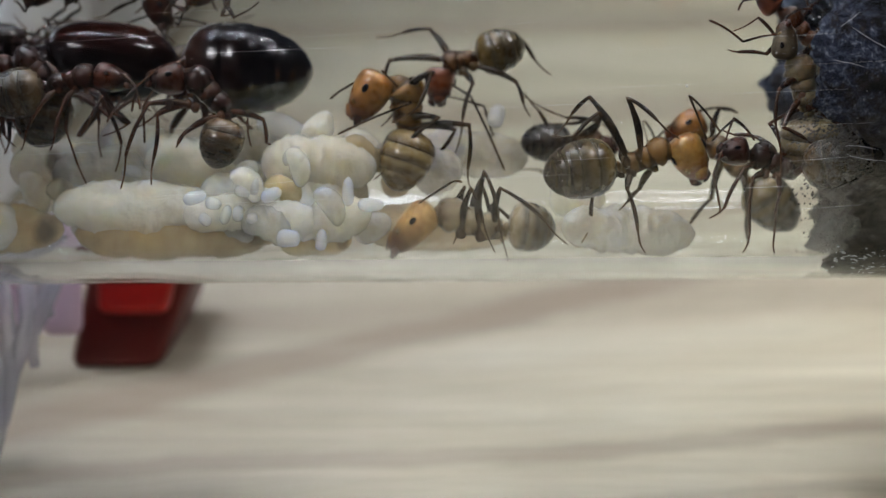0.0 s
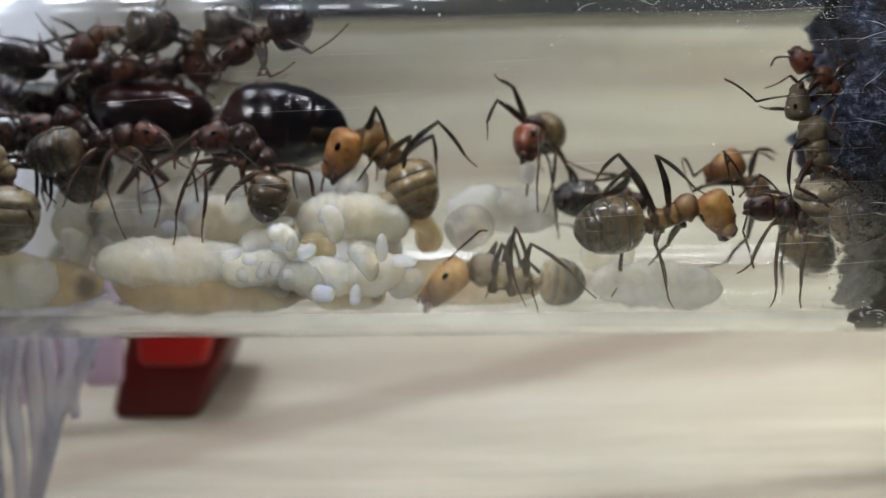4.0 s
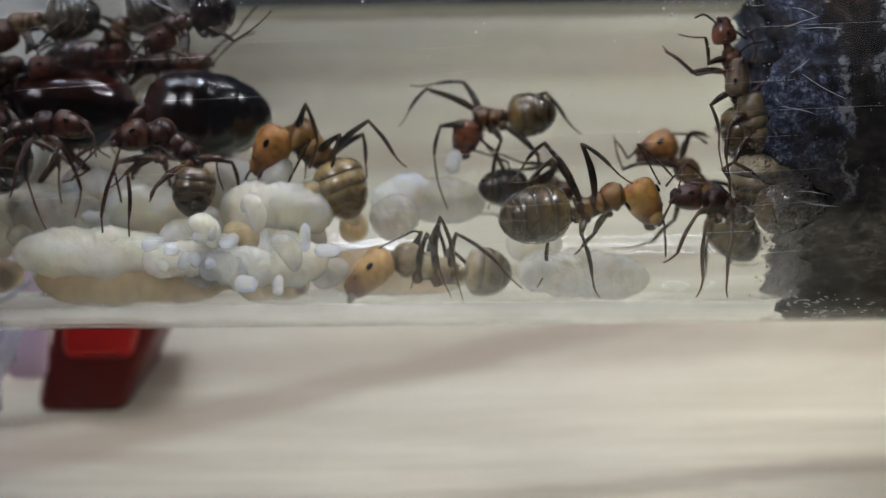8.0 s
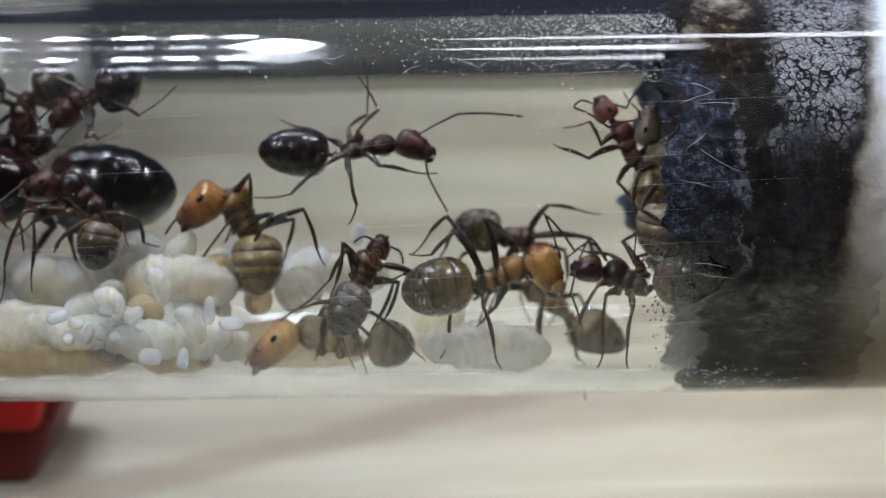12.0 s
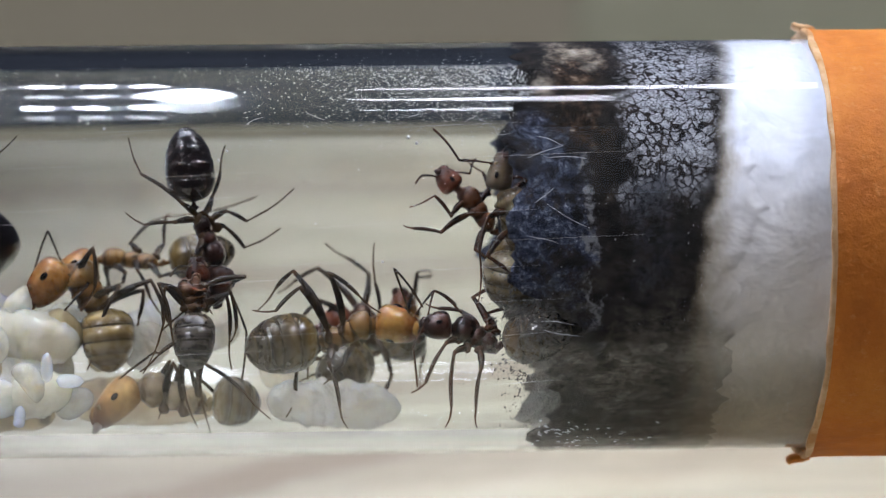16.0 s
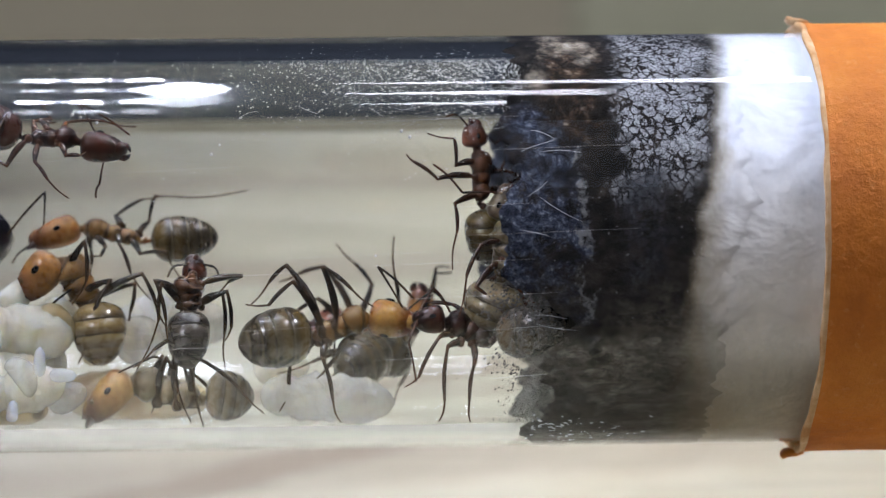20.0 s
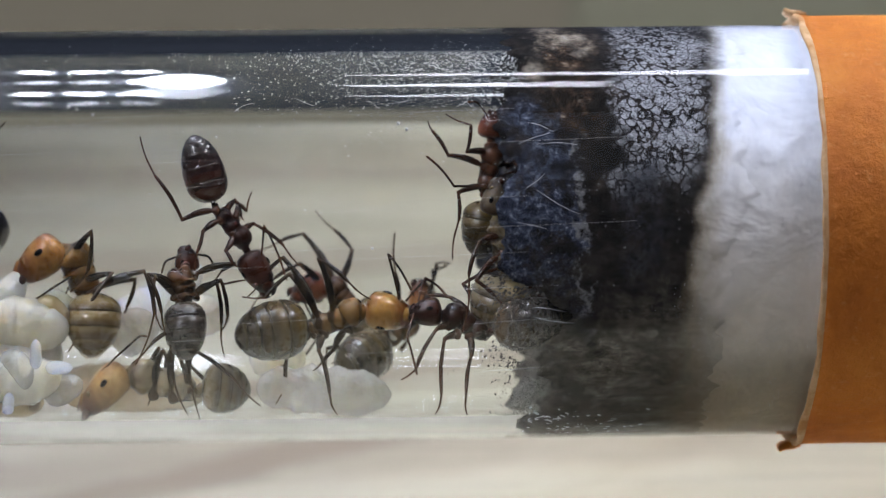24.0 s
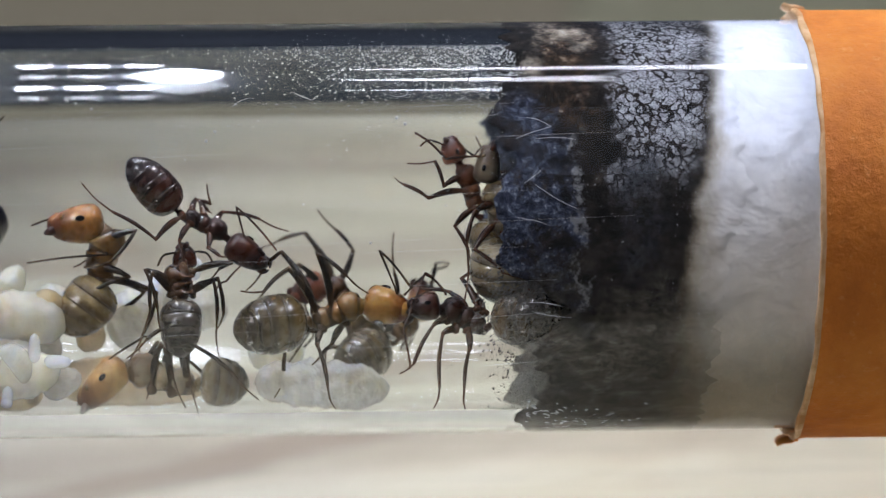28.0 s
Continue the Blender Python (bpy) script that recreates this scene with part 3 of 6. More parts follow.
def room():
    ob = part("wall_back", block(-1400, 520, -800, 1400, 560, 1500, 0), M["dark_wall"], smooth=False)
    tagged(ob, "dark blue-grey wall far behind the table", "wall", kind="structure")
    ob = part("wall_panel", block(-1400, 505, -780, 1400, 519.9, -98, 2), M["wall"], smooth=False)
    tagged(ob, "plain grey-green panel along the foot of the wall", "wall panel", kind="structure")
    ob = part("floor", block(-1400, -1400, -800, 1400, 520, -780, 0), M["wall"], smooth=False)
    tagged(ob, "plain dull floor far below the table", "floor", kind="structure")
    # unseen walls added to block world light and set what the glass reflects
    for name, box in (("wall_front", (-1400, -1440, -800, 1400, -1400, 1500)), ("wall_left", (-1440, -1440, -800, -1400, 560, 1500)), ("wall_right", (1400, -1440, -800, 1440, 560, 1500))):
        tagged(part(name, block(*box, 0), M["pale_wall" if name == "wall_front" else "dark_wall"], smooth=False), "unseen grey wall added to set the fill from the front" if name == "wall_front" else "unseen dark blue-grey wall added to hold back side light", "wall", kind="structure")
    tagged(part("ceiling", block(-1440, -1440, 1500, 1440, 560, 1540, 0), M["ceiling"], smooth=False), "plain pale ceiling", "ceiling", kind="structure")
    ob = thing("green_cloth", "dull green cloth hanging behind the table", "cloth")
    part("cloth", block(34, 330, -300, 420, 334, -59, 1), M["leaf_wall"], ob)
    part("hem", block(34, 329, -304, 420, 335, -300, 0.5), M["leaf_wall"], ob)


table()
room()

R_OUT, R_IN = 8.0, 7.12


def test_tube():
    """A clear round tube with a flat closed end; the wall has its true thickness."""
    ob = thing("test_tube", "clear round test tube lying level above a table", "test tube", TILT.copy())
    bm = bmesh.new()
    seg = 128
    profile = [(34, R_OUT), (-33.2, R_OUT), (-33.6, R_OUT - 0.4), (-33.6, 0.02), (-32.3, 0.02), (-32.3, R_IN - 0.5), (-31.8, R_IN), (34, R_IN)]
    loops = [[Vector((x, r * math.cos(2 * math.pi * k / seg), r * math.sin(2 * math.pi * k / seg))) for k in range(seg)] for x, r in profile]
    made = [[bm.verts.new(p) for p in loop] for loop in loops]
    for a, b in zip(made, made[1:] + made[:1]):
        for i in range(seg):
            j = (i + 1) % seg
            bm.faces.new((a[i], a[j], b[j], b[i]))
    for ring in made:
        for i in range(seg):
            e = bm.edges.get((ring[i], ring[(i + 1) % seg]))
            e.smooth = False
    wall = part("glass_wall", bm, M["glass"], ob)
    wall.visible_shadow = False
    rnd = random.Random(11)

    def on_wall(x, a, r):
        return Vector((x, -math.cos(a) * r, math.sin(a) * r))

    bm = bmesh.new()
    for n in range(7000):
        x = 4.6 - abs(rnd.gauss(0, 5.4)) if n % 8 else rnd.uniform(-26, 6)
        if x > 7.2:
            continue
        a = math.radians(rnd.gauss(55, 11)) if n % 12 else math.radians(rnd.uniform(5, 78))
        p, w = on_wall(x, a, R_IN - 0.015), rnd.choice((0.007, 0.009, 0.009, 0.012, 0.012, 0.016, 0.024))
        along, lean = rnd.uniform(1, 2.6), rnd.uniform(-0.6, 0.6)
        ends = [bm.verts.new(p + Vector(q) * w) for q in ((along, 0, lean), (-along, 0, -lean), (0, 1, 0), (0, -1, 0), (0, 0, 1), (0, 0, -1))]
        for i in (0, 1):
            for j, k in ((2, 4), (4, 3), (3, 5), (5, 2)):
                bm.faces.new((ends[i], ends[j], ends[k]))
    tagged(part("dust", bm, M["dirt"], ob, "fine pale dust on the inner glass"), kind="stuff")
    for x, deg, w in ((-8.4, 27, 0.06), (-1.5, 34, 0.07), (-1.2, 32, 0.07), (-8.1, 30, 0.05), (-13.2, 40, 0.05), (-13.5, 41, 0.05), (-4.9, 8, 0.04), (-2.5, -3, 0.05), (-12.6, 38, 0.06)):
        bm = bmesh.new()
        bmesh.ops.create_icosphere(bm, subdivisions=1, radius=w)
        part("speck", bm, M["dirt"], ob, m=Matrix.Translation(on_wall(x, math.radians(deg), R_IN - 0.03) * MM))
    # curled wisps stuck to the inner glass
    for n, (x, deg) in enumerate(((-10.9, 44), (-10.6, 46), (-7.6, 40), (-13.4, 45), (-5.2, 42), (-1.6, 43), (0.6, 40), (1.4, 36))):
        pts = [on_wall(x + 0.16 * q + 0.12 * math.sin(q * 1.3 + n), math.radians(deg + 1.6 * math.sin(q * 0.9 + 2 * n)), R_IN - 0.03) for q in range(6)]
        part("wisp", hose(pts, [0.003, 0.007, 0.009, 0.008, 0.006, 0.003], 5), M["hair"], ob, "pale curled wisp")
    for n in range(34):
        x, deg, long = rnd.uniform(-28, 2), rnd.uniform(-42, 34), rnd.uniform(1.5, 7)
        pts = [on_wall(x + long * q / 3, math.radians(deg + 0.5 * q), R_OUT + 0.003) for q in range(4)]
        part("scratch", hose(pts, [0.0015, 0.003, 0.003, 0.0015], 4), M["dirt"], ob)
    return ob


test_tube()


def soil_plug():
    ob = thing("soil_plug", "wet black soil plug with pale dried flecks inside the tube", "soil", TILT.copy())
    bm = bmesh.new()
    seg, loops = 200, []
    r_full = R_IN + 0.07
    # front face: uneven, from its middle out to the glass
    for f in (0.02, 0.2, 0.4, 0.6, 0.78, 0.9, 0.97, 1.0):
        loop = []
        for k in range(seg):
            a = 2 * math.pi * k / seg
            y, z = -math.cos(a) * r_full * f, math.sin(a) * r_full * f
            edge = 2.7 - 0.5 * math.exp(-((z - 3.4) / 1.0) ** 2) - 0.7 * math.exp(-((z + 0.6) / 2.0) ** 2) + 1.1 * math.exp(-((z + 5.2) / 1.6) ** 2)
            if y < 0:
                edge += 2.3 * math.exp(-((z + 2.7) / 1.0) ** 2)
            for k_, (size_, much) in enumerate(((0.6, 0.7), (1.9, 0.5), (4.5, 0.3), (9, 0.14))):
                edge += much * noise.noise(Vector((y * size_, z * size_, 3 + 7 * k_)))
            x = edge + (1 - f) * 3.0 + 0.3 * noise.noise(Vector((y, z, 17)))
            loop.append(Vector((x, y, z)))
        loops.append(loop)
    for step in range(1, 17):
        loop = []
        for k in range(seg):
            a = 2 * math.pi * k / seg
            y, z = -math.cos(a) * r_full, math.sin(a) * r_full
            first = loops[7][k].x
            last = 10.6 + 0.1 * z + 0.5 * noise.noise(Vector((y * 0.5, z * 0.5, 31))) + 0.5 * noise.noise(Vector((y * 2.5, z * 2.5, 5))) + 0.4 * noise.noise(Vector((y * 7, z * 7, 8)))
            loop.append(Vector((first + (last - first) * step / 16, y, z)))
        loops.append(loop)
    loops.append([Vector((p.x + 0.15, p.y * 0.985, p.z * 0.985)) for p in loops[-1]])
    rings(bm, loops)
    part("plug", bm, M["mud"], ob)
    rnd = random.Random(5)
    # grains that cling to the glass before the plug, thinning out
    for tone, count in (("silt_grain", 1500), ("dark_dirt", 1700)):
        bm = bmesh.new()
        for n in range(count):
            z = rnd.gauss(-2.2, 2.2)
            x = 3.5 - abs(rnd.gauss(0, 0.7)) + (0.5 if z < -4.6 else 0)
            if not -6.4 < z < 4.4 or (-4.4 < z < -1.2 and rnd.random() < 0.85):
                continue
            r = R_IN - 0.03 - 0.3 * rnd.random() ** 3
            p = Vector((x, -math.sqrt(max(0.2, r * r - z * z)), z))
            w = rnd.choice((0.01, 0.014, 0.02, 0.03, 0.04)) * (0.5 if x < 2.4 else 1)
            ends = [bm.verts.new(p + Vector(q) * w * rnd.uniform(0.6, 1.3)) for q in ((1, 0, 0.3), (-1, 0, -0.2), (0, 1, 0), (0, -1, 0), (0.2, 0, 1), (-0.3, 0, -1))]
            for i in (0, 1):
                for j, k in ((2, 4), (4, 3), (3, 5), (5, 2)):
                    bm.faces.new((ends[i], ends[j], ends[k]))
        tagged(part("loose_grains", bm, M[tone], ob, smooth=False), kind="stuff")
    # a thin grey film of grains on the glass before the recess
    bm = bmesh.new()
    for n in range(2600):
        x, z = rnd.gauss(3.2, 0.95), rnd.gauss(-2.5, 1.1)
        if not -5.2 < z < -0.3 or x > 4.8 or x < 0.9 or noise.noise(Vector((x * 1.6, z * 1.6, 4))) < -0.18:
            continue
        r = R_IN - 0.02
        p, w = Vector((x, -math.sqrt(r * r - z * z), z)), rnd.choice((0.014, 0.02, 0.03, 0.04, 0.055))
        ends = [bm.verts.new(p + Vector(q) * w * rnd.uniform(0.6, 1.4)) for q in ((1, 0, 0.3), (-1, 0, -0.2), (0, 0.5, 0), (0, -0.5, 0), (0.2, 0, 1), (-0.3, 0, -1))]
        for i in (0, 1):
            for j, k in ((2, 4), (4, 3), (3, 5), (5, 2)):
                bm.faces.new((ends[i], ends[j], ends[k]))
    tagged(part("grey_film", bm, M["film_grain"], ob, smooth=False), kind="stuff")
    # loose flakes pressed on the glass under the plug and crumbs before it
    for n in range(70):
        x = 3.2 + abs(rnd.gauss(0, 2.0))
        a = math.radians(rnd.uniform(-80, -58))
        y, z = -math.cos(a) * (R_IN + 0.05), math.sin(a) * (R_IN + 0.05)
        bm = bmesh.new()
        w, h = rnd.uniform(0.03, 0.22), rnd.uniform(0.015, 0.06)
        loop = [Vector((w * math.cos(t) * rnd.uniform(0.3, 1), -0.03, h * math.sin(t) * rnd.uniform(0.3, 1))) for t in [2 * math.pi * q / 8 for q in range(8)]]
        rings(bm, [loop, [p + Vector((0, 0.06, 0)) for p in loop]])
        part("flake", bm, M["dirt"], ob, m=Matrix.Translation(Vector((x, y - 0.05, z)) * MM) @ Matrix.Rotation(rnd.uniform(-0.9, 0.9), 4, "Y"), smooth=False)
    for n in range(150):
        x = 3.3 - abs(rnd.gauss(0, 1.0))
        a = math.radians(rnd.uniform(-80, -15))
        y, z = -math.cos(a) * (R_IN - 0.05), math.sin(a) * (R_IN - 0.05)
        bm = bmesh.new()
        bmesh.ops.create_icosphere(bm, subdivisions=1, radius=rnd.uniform(0.012, 0.045))
        part("crumb", bm, M["dark_dirt"], ob, m=Matrix.Translation(Vector((x, y, z)) * MM))
    # pale fibres lying over the soil
    for n in range(8):
        x, z = rnd.uniform(2.4, 3.6), rnd.uniform(-2.8, 4.4)
        y = -math.sqrt(max(0.1, (R_IN - 0.12) ** 2 - z * z))
        dx, dz = rnd.uniform(0.3, 1.9), rnd.uniform(-0.9, 0.9)
        pts = []
        for q in range(5):
            zz = z + dz * q / 4 + 0.07 * math.sin(q * 0.8 + n)
            pts.append((x + dx * q / 4, -math.sqrt(max(0.1, (R_IN + 0.085) ** 2 - zz * zz)), zz))
        part("fibre", hose(pts, [0.004, 0.008, 0.009, 0.008, 0.004], 5), M["hair"], ob)
    return ob


soil_plug()


def cotton_plug():
    ob = thing("cotton_plug", "white cotton wool plug stained by wet soil", "cotton", TILT.copy())
    seg, loops = 96, []
    r_full = R_IN + 0.064
    for f in (0.02, 0.4, 0.8, 0.97):
        loops.append([Vector((7.0 + 0.3 * noise.noise(Vector((k * 0.2, f * 3, 0))), -math.cos(2 * math.pi * k / seg) * r_full * f, math.sin(2 * math.pi * k / seg) * r_full * f)) for k in range(seg)])
    for step in range(14):
        x = 7.2 + step * 1.9
        loops.append([Vector((x, -math.cos(2 * math.pi * k / seg) * r_full, math.sin(2 * math.pi * k / seg) * r_full)) for k in range(seg)])
    part("wad", rings(bmesh.new(), loops), M["cotton"], ob)
    rnd = random.Random(8)
    bm = bmesh.new()
    for n in range(500):
        a = rnd.uniform(-1.45, 1.45)
        x = rnd.uniform(8.4, 14)
        pts = []
        da, dx = rnd.uniform(-0.12, 0.12), rnd.uniform(-0.9, 0.9)
        for q in range(4):
            r = R_IN + 0.075 - 0.03 * math.sin(q)
            pts.append((x + dx * q / 3, -math.cos(a + da * q) * r, math.sin(a + da * q) * r))
        hose(pts, [0.003, 0.005, 0.005, 0.003], 3, bm)
    tagged(part("loose_fibres", bm, M["hair"], ob), kind="stuff")
    return ob


cotton_plug()


def card_sleeve():
    """A sleeve of orange card round the plugged end, with a torn, turned-out lip."""
    ob = thing("card_sleeve", "orange card sleeve with a pale torn edge round the tube", "card sleeve", TILT.copy())
    seg = 120

    def ring(x, r, rag=0.0, wave=0.0):
        return [Vector((x - (0.52 * max(0.0, math.cos(a)) + 0.34 * max(0.0, -math.sin(a))) * max(0.0, 1 - (x - 14) / 6) + rag * noise.noise(Vector((math.cos(a) * 5, math.sin(a) * 5, 2))) + wave * noise.noise(Vector((math.cos(a) * 1.6, math.sin(a) * 1.6, 7))),
                        -math.cos(a) * r, math.sin(a) * r)) for a in [2 * math.pi * k / seg for k in range(seg)]]

    bm = rings(bmesh.new(), [ring(14.25, 8.1), ring(14.2, 8.42, 0.1), ring(14.7, 8.36), ring(17, 8.36), ring(21, 8.38), ring(27, 8.4), ring(34.5, 8.4), ring(34.5, 8.1)], closed=False)
    part("sleeve", bm, M["card"], ob)
    bm = rings(bmesh.new(), [ring(14.35, 8.05), ring(14.22, 8.12, 0.12, 0.16), ring(14.12, 8.27, 0.16, 0.2), ring(14.12, 8.41, 0.16, 0.2), ring(14.2, 8.44, 0.1, 0.2), ring(14.38, 8.385)], closed=False)
    part("torn_lip", bm, M["card_edge"], ob)
    # two dog-eared tags where the lip is folded out, above and below
    for name, up in (("upper_tag", 1), ("lower_tag", -1)):
        pts = [Vector((14.5, 0, 8.3)), Vector((14.1, 0, 8.34)), Vector((13.75, 0, 8.44)), Vector((13.6, 0, 8.58)), Vector((13.68, 0, 8.66)), Vector((13.9, 0, 8.58)), Vector((14.2, 0, 8.56)), Vector((14.5, 0, 8.46))]
        slip = 0.0 if up > 0 else 0.34
        front = [Vector((p.x - slip, p.y - 0.5, p.z * up)) for p in pts]
        back = [Vector((p.x + 0.16 - slip, p.y + 0.75, p.z * up - 0.06 * up)) for p in pts]
        part(name, rings(bmesh.new(), [front, back]), M["card_edge"] if up > 0 else M["card"], ob, "pale folded scrap of card")
    return ob


card_sleeve()


def plastic_stand():
    """A clear plastic end piece that carries the tube and stands on the table."""
    ob = thing("plastic_stand", "clear frosted plastic stand under the closed tube end", "stand", TILT.copy())
    down = -19.0
    part("upright", block(-39.5, -9.5, down + 2, -33.75, 9.5, 9.5, 0.6), M["plastic"], ob)
    # a clear plate before the closed end, with pale streaks added as upright highlights
    part("front_plate", block(-39.5, -10.0, -9.4, -30.1, -8.3, 9.6, 0.25), M["clear_plastic"], ob, "clear plastic plate before the tube end")
    for k, (x, w) in enumerate(((-31.5, 0.22), (-32.3, 0.12), (-33.0, 0.3), (-33.9, 0.15), (-34.7, 0.25))):
        part("streak", hose([(x + 0.05 * math.sin(q + k), -10.02, -8.8 + 3.6 * q) for q in range(6)], [w * 0.5, w, w * 0.8, w, w * 0.7, w * 0.4], 8), M["plastic"], ob, "cloudy streak standing in for an upright highlight")
    rnd = random.Random(3)
    for k in range(9):
        x = -33.2 + 0.62 * k + rnd.uniform(-0.2, 0.2)
        low = -16.6 + max(0, k - 5) * 2.2
        pts = [(x + 0.35 * math.sin(q * 0.9 + k) - 0.10 * q, 4.5 + 0.35 * k + 0.3 * math.cos(q + k), -7.9 + (low + 7.9) * q / 6) for q in range(7)]
        part("fold", hose(pts, [0.30, 0.42, 0.36, 0.44, 0.34, 0.3, 0.2], 10), M["plastic"], ob, "creased clear plastic fold")
    return ob


plastic_stand()


def red_clip():
    ob = thing("red_clip", "red plastic clip with lilac tabs lying on the table", "plastic clip", TILT.copy())
    bm = block(-29.4, 15.6, -13.3, -25.35, 22, -8.0, 0.5, 3)
    for v in bm.verts:
        if v.co.x > -27:
            v.co.x += 0.42 * (v.co.z + 13.3)
        else:
            v.co.x += 0.25 * max(0.0, v.co.z + 12.0)
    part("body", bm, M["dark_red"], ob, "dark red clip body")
    bm = block(-28.0, 14.6, -10.7, -24.8, 15.7, -7.4, 0.45, 3)
    for v in bm.verts:
        if v.co.x > -26:
            v.co.x += 0.28 * (v.co.z + 10.7)
    part("button", bm, M["red"], ob, "bright red push button")
    for k, (x, w, low) in enumerate(((-29.6, 0.95, -11.6), (-31.6, 0.8, -11.0), (-33.3, 0.7, -12.4))):
        part("tab", block(x - w, 14.0 - k * 0.5, low, x + w, 15.2 - k * 0.3, -7.6, 0.5, 3), M["pink"], ob, "rounded lilac tab")
    return ob


red_clip()


def white_box():
    ob = thing("white_box", "white plastic box standing on the table behind", "box")
    part("body", block(-92, 55, TABLE, -31.6, 85, 20, 2.5), M["white_box"], ob)
    part("lid", block(-93, 54.5, 20.1, -31.1, 85.5, 24, 1.2), M["white_box"], ob)

    ob = thing("white_tray", "low white plastic tray with a sloping front behind the tube", "tray")
    bm = block(-84, 36, TABLE, -34.4, 51, 6, 2.0)
    for v in bm.verts:
        if v.co.y < 43:
            v.co.y -= (6 - v.co.z) * 0.85
    part("body", bm, M["white_box"], ob)
    part("rim", block(-84.6, 35.5, 6.1, -34.0, 51.3, 8, 0.8), M["white_box"], ob)


white_box()


def led_lamp():
    """A flat lamp over the tube: two rows of light plates, and thin light rails beside them."""
    ob = thing("led_lamp", "grey lamp with two rows of small light plates", "lamp", TILT @ Matrix.Translation((0, 0, 0.183)))
    part("casing", block(-170, -75, 4, 90, 65, 12, 3), M["lamp_white"], ob)
    bar = None
    for y, end in ((38, -30), (-19, -30)):
        for k in range(12):
            x = end + 2 - (k * 6.0 if k < 3 else 12.0 + (k - 2) * 8.2)
            if bar is None:
                loops = []
                for a in range(9):
                    u = a / 8
                    r = 6.5 * max(0.12, math.sin(math.pi * u) ** 0.7)
                    loops.append([Vector(((u - 0.5) * 2.6, -r, 0)), Vector(((u - 0.5) * 2.6, r, 0)), Vector(((u - 0.5) * 2.6, r * 0.9, 1)), Vector(((u - 0.5) * 2.6, -r * 0.9, 1))])
                bar = part("light_plate", rings(bmesh.new(), loops), M["led"], ob, "glowing white light plate", smooth=False)
                b = bar
            else:
                b = new("light_plate", bar.data)
                b.parent = ob
            b.matrix_basis = Matrix.Translation(Vector((x, y, 2)) * MM)
    part("end_light", spindle([(0, 0.15), (0.25, 0.7), (0.55, 1), (0.8, 0.7), (1, 0.1)], 9, 40, 1.5), M["led"], ob, "bright lamp end", m=Matrix.Translation(Vector((-23.5, 10, 2)) * MM))
    for x0, x1, y, w0, w1 in ((-6, 62, 22, 1.4, 9.0), (-4, 24, -6, 1.0, 7.5)):
        loops = [[Vector((x, y - w, 0)), Vector((x, y + w, 0)), Vector((x, y + w, 1)), Vector((x, y - w, 1))] for x, w in ((x0, w0), ((x0 + x1) / 2, (w0 + w1) / 2), (x1, w1))]
        part("rail", rings(bmesh.new(), loops), M["led_dim"], ob, "thin glowing rail", m=Matrix.Translation(Vector((0, 0, 1.5)) * MM), smooth=False)
    part("post", hose([(-168, 60, 6), (-168, 62, -60), (-168, 62, -124), (-168, 62, -192)], [4, 4, 4, 4], 16), M["lamp_white"], ob, "slim grey post standing behind the table")
    return ob


led_lamp()

# ---- brood ----
def brood(name, label, category, material, x, y, z, long, tall, deep, lean=0, bend=0.0, folds=0, group="brood heap", lumps=1.0):
    """A pupa, larva or egg: a rounded body, with ring folds where it has them."""
    steps = folds * 4 if folds else max(12, round(long * 7))
    prof = []
    for k in range(steps + 1):
        a = k / steps
        # a blunt tail and a slimmer head end
        r = (1 - abs(2 * a - 1) ** 3.0) ** 0.5 * (1 - 0.16 * a)
        crease = 0.035 * (math.cos(2 * math.pi * a * folds) > 0.7) if folds else 0.0
        prof.append((a, max(0.1, r * 1.06 * (1 - crease))))
    ob = part(name, spindle(prof, long, deep, tall, 32, bend, (0.16 if long > 2 else 0.10) * lumps), material, m=spot(x, y, z, lean))
    return tagged(ob, label, category, group)


brood("pupa", "large smooth cream-white pupa on tan larvae", "pupa", M["pupa"], -23.1, -2.4, -4.74, 6.8, 1.98, 2.0, -1, 0.1, 0)
brood("larva", "tan larva lying on the tube floor", "larva", M["larva_gut"], -21.7, -2.2, -5.74, 8.0, 1.86, 1.7, 0, 0.0, 12)
brood("larva", "tan larva with a dark end at the closed end", "larva", M["larva_gut"], -28.96, -1.2, -5.65, 5.27, 1.93, 1.84, -2, 0.0, 10)
brood("pupa", "plump cream pupa at the closed end of the tube", "pupa", M["pupa"], -29.91, -1.6, -5.47, 4.07, 2.26, 2.15, -6, 0.0, 0)
brood("pupa", "white pupa on top of the brood heap", "pupa", M["pupa"], -16.3, -1.6, -3.27, 4.5, 2.19, 2.08, -3, 0.0, 12)
brood("pupa", "white wrinkled pupa in the middle of the heap", "pupa", M["pupa"], -16.44, -1.8, -4.84, 2.84, 2.09, 1.99, 6, 0.0, 9)
brood("larva", "tan larva at the foot of the heap", "larva", M["larva_gut"], -16.5, -1.4, -6.19, 2.85, 1.31, 1.25, 0, 0.0, 8)
brood("larva", "apricot larva under a resting ant", "larva", M["larva_orange"], -11.91, -0.2, -5.95, 5.95, 1.95, 1.86, -3, 0.0, 11)
brood("pupa", "grey-white wrinkled pupa on the bare floor", "pupa", M["larva_grey"], -4.4, -1.64, -5.87, 5.16, 1.82, 1.73, -4, 0.0, 12, lumps=1.9)
brood("larva", "pale larva behind the grey pupa", "larva", M["pupa"], -6.27, 1.6, -4.95, 2.26, 1.58, 1.5, 0, 0.0, 7)
brood("pupa", "pale translucent pupa behind the heap", "pupa", M["larva_grey"], -9.93, 2.6, -3.19, 3.43, 1.97, 1.87, -6, 0.0, 9)
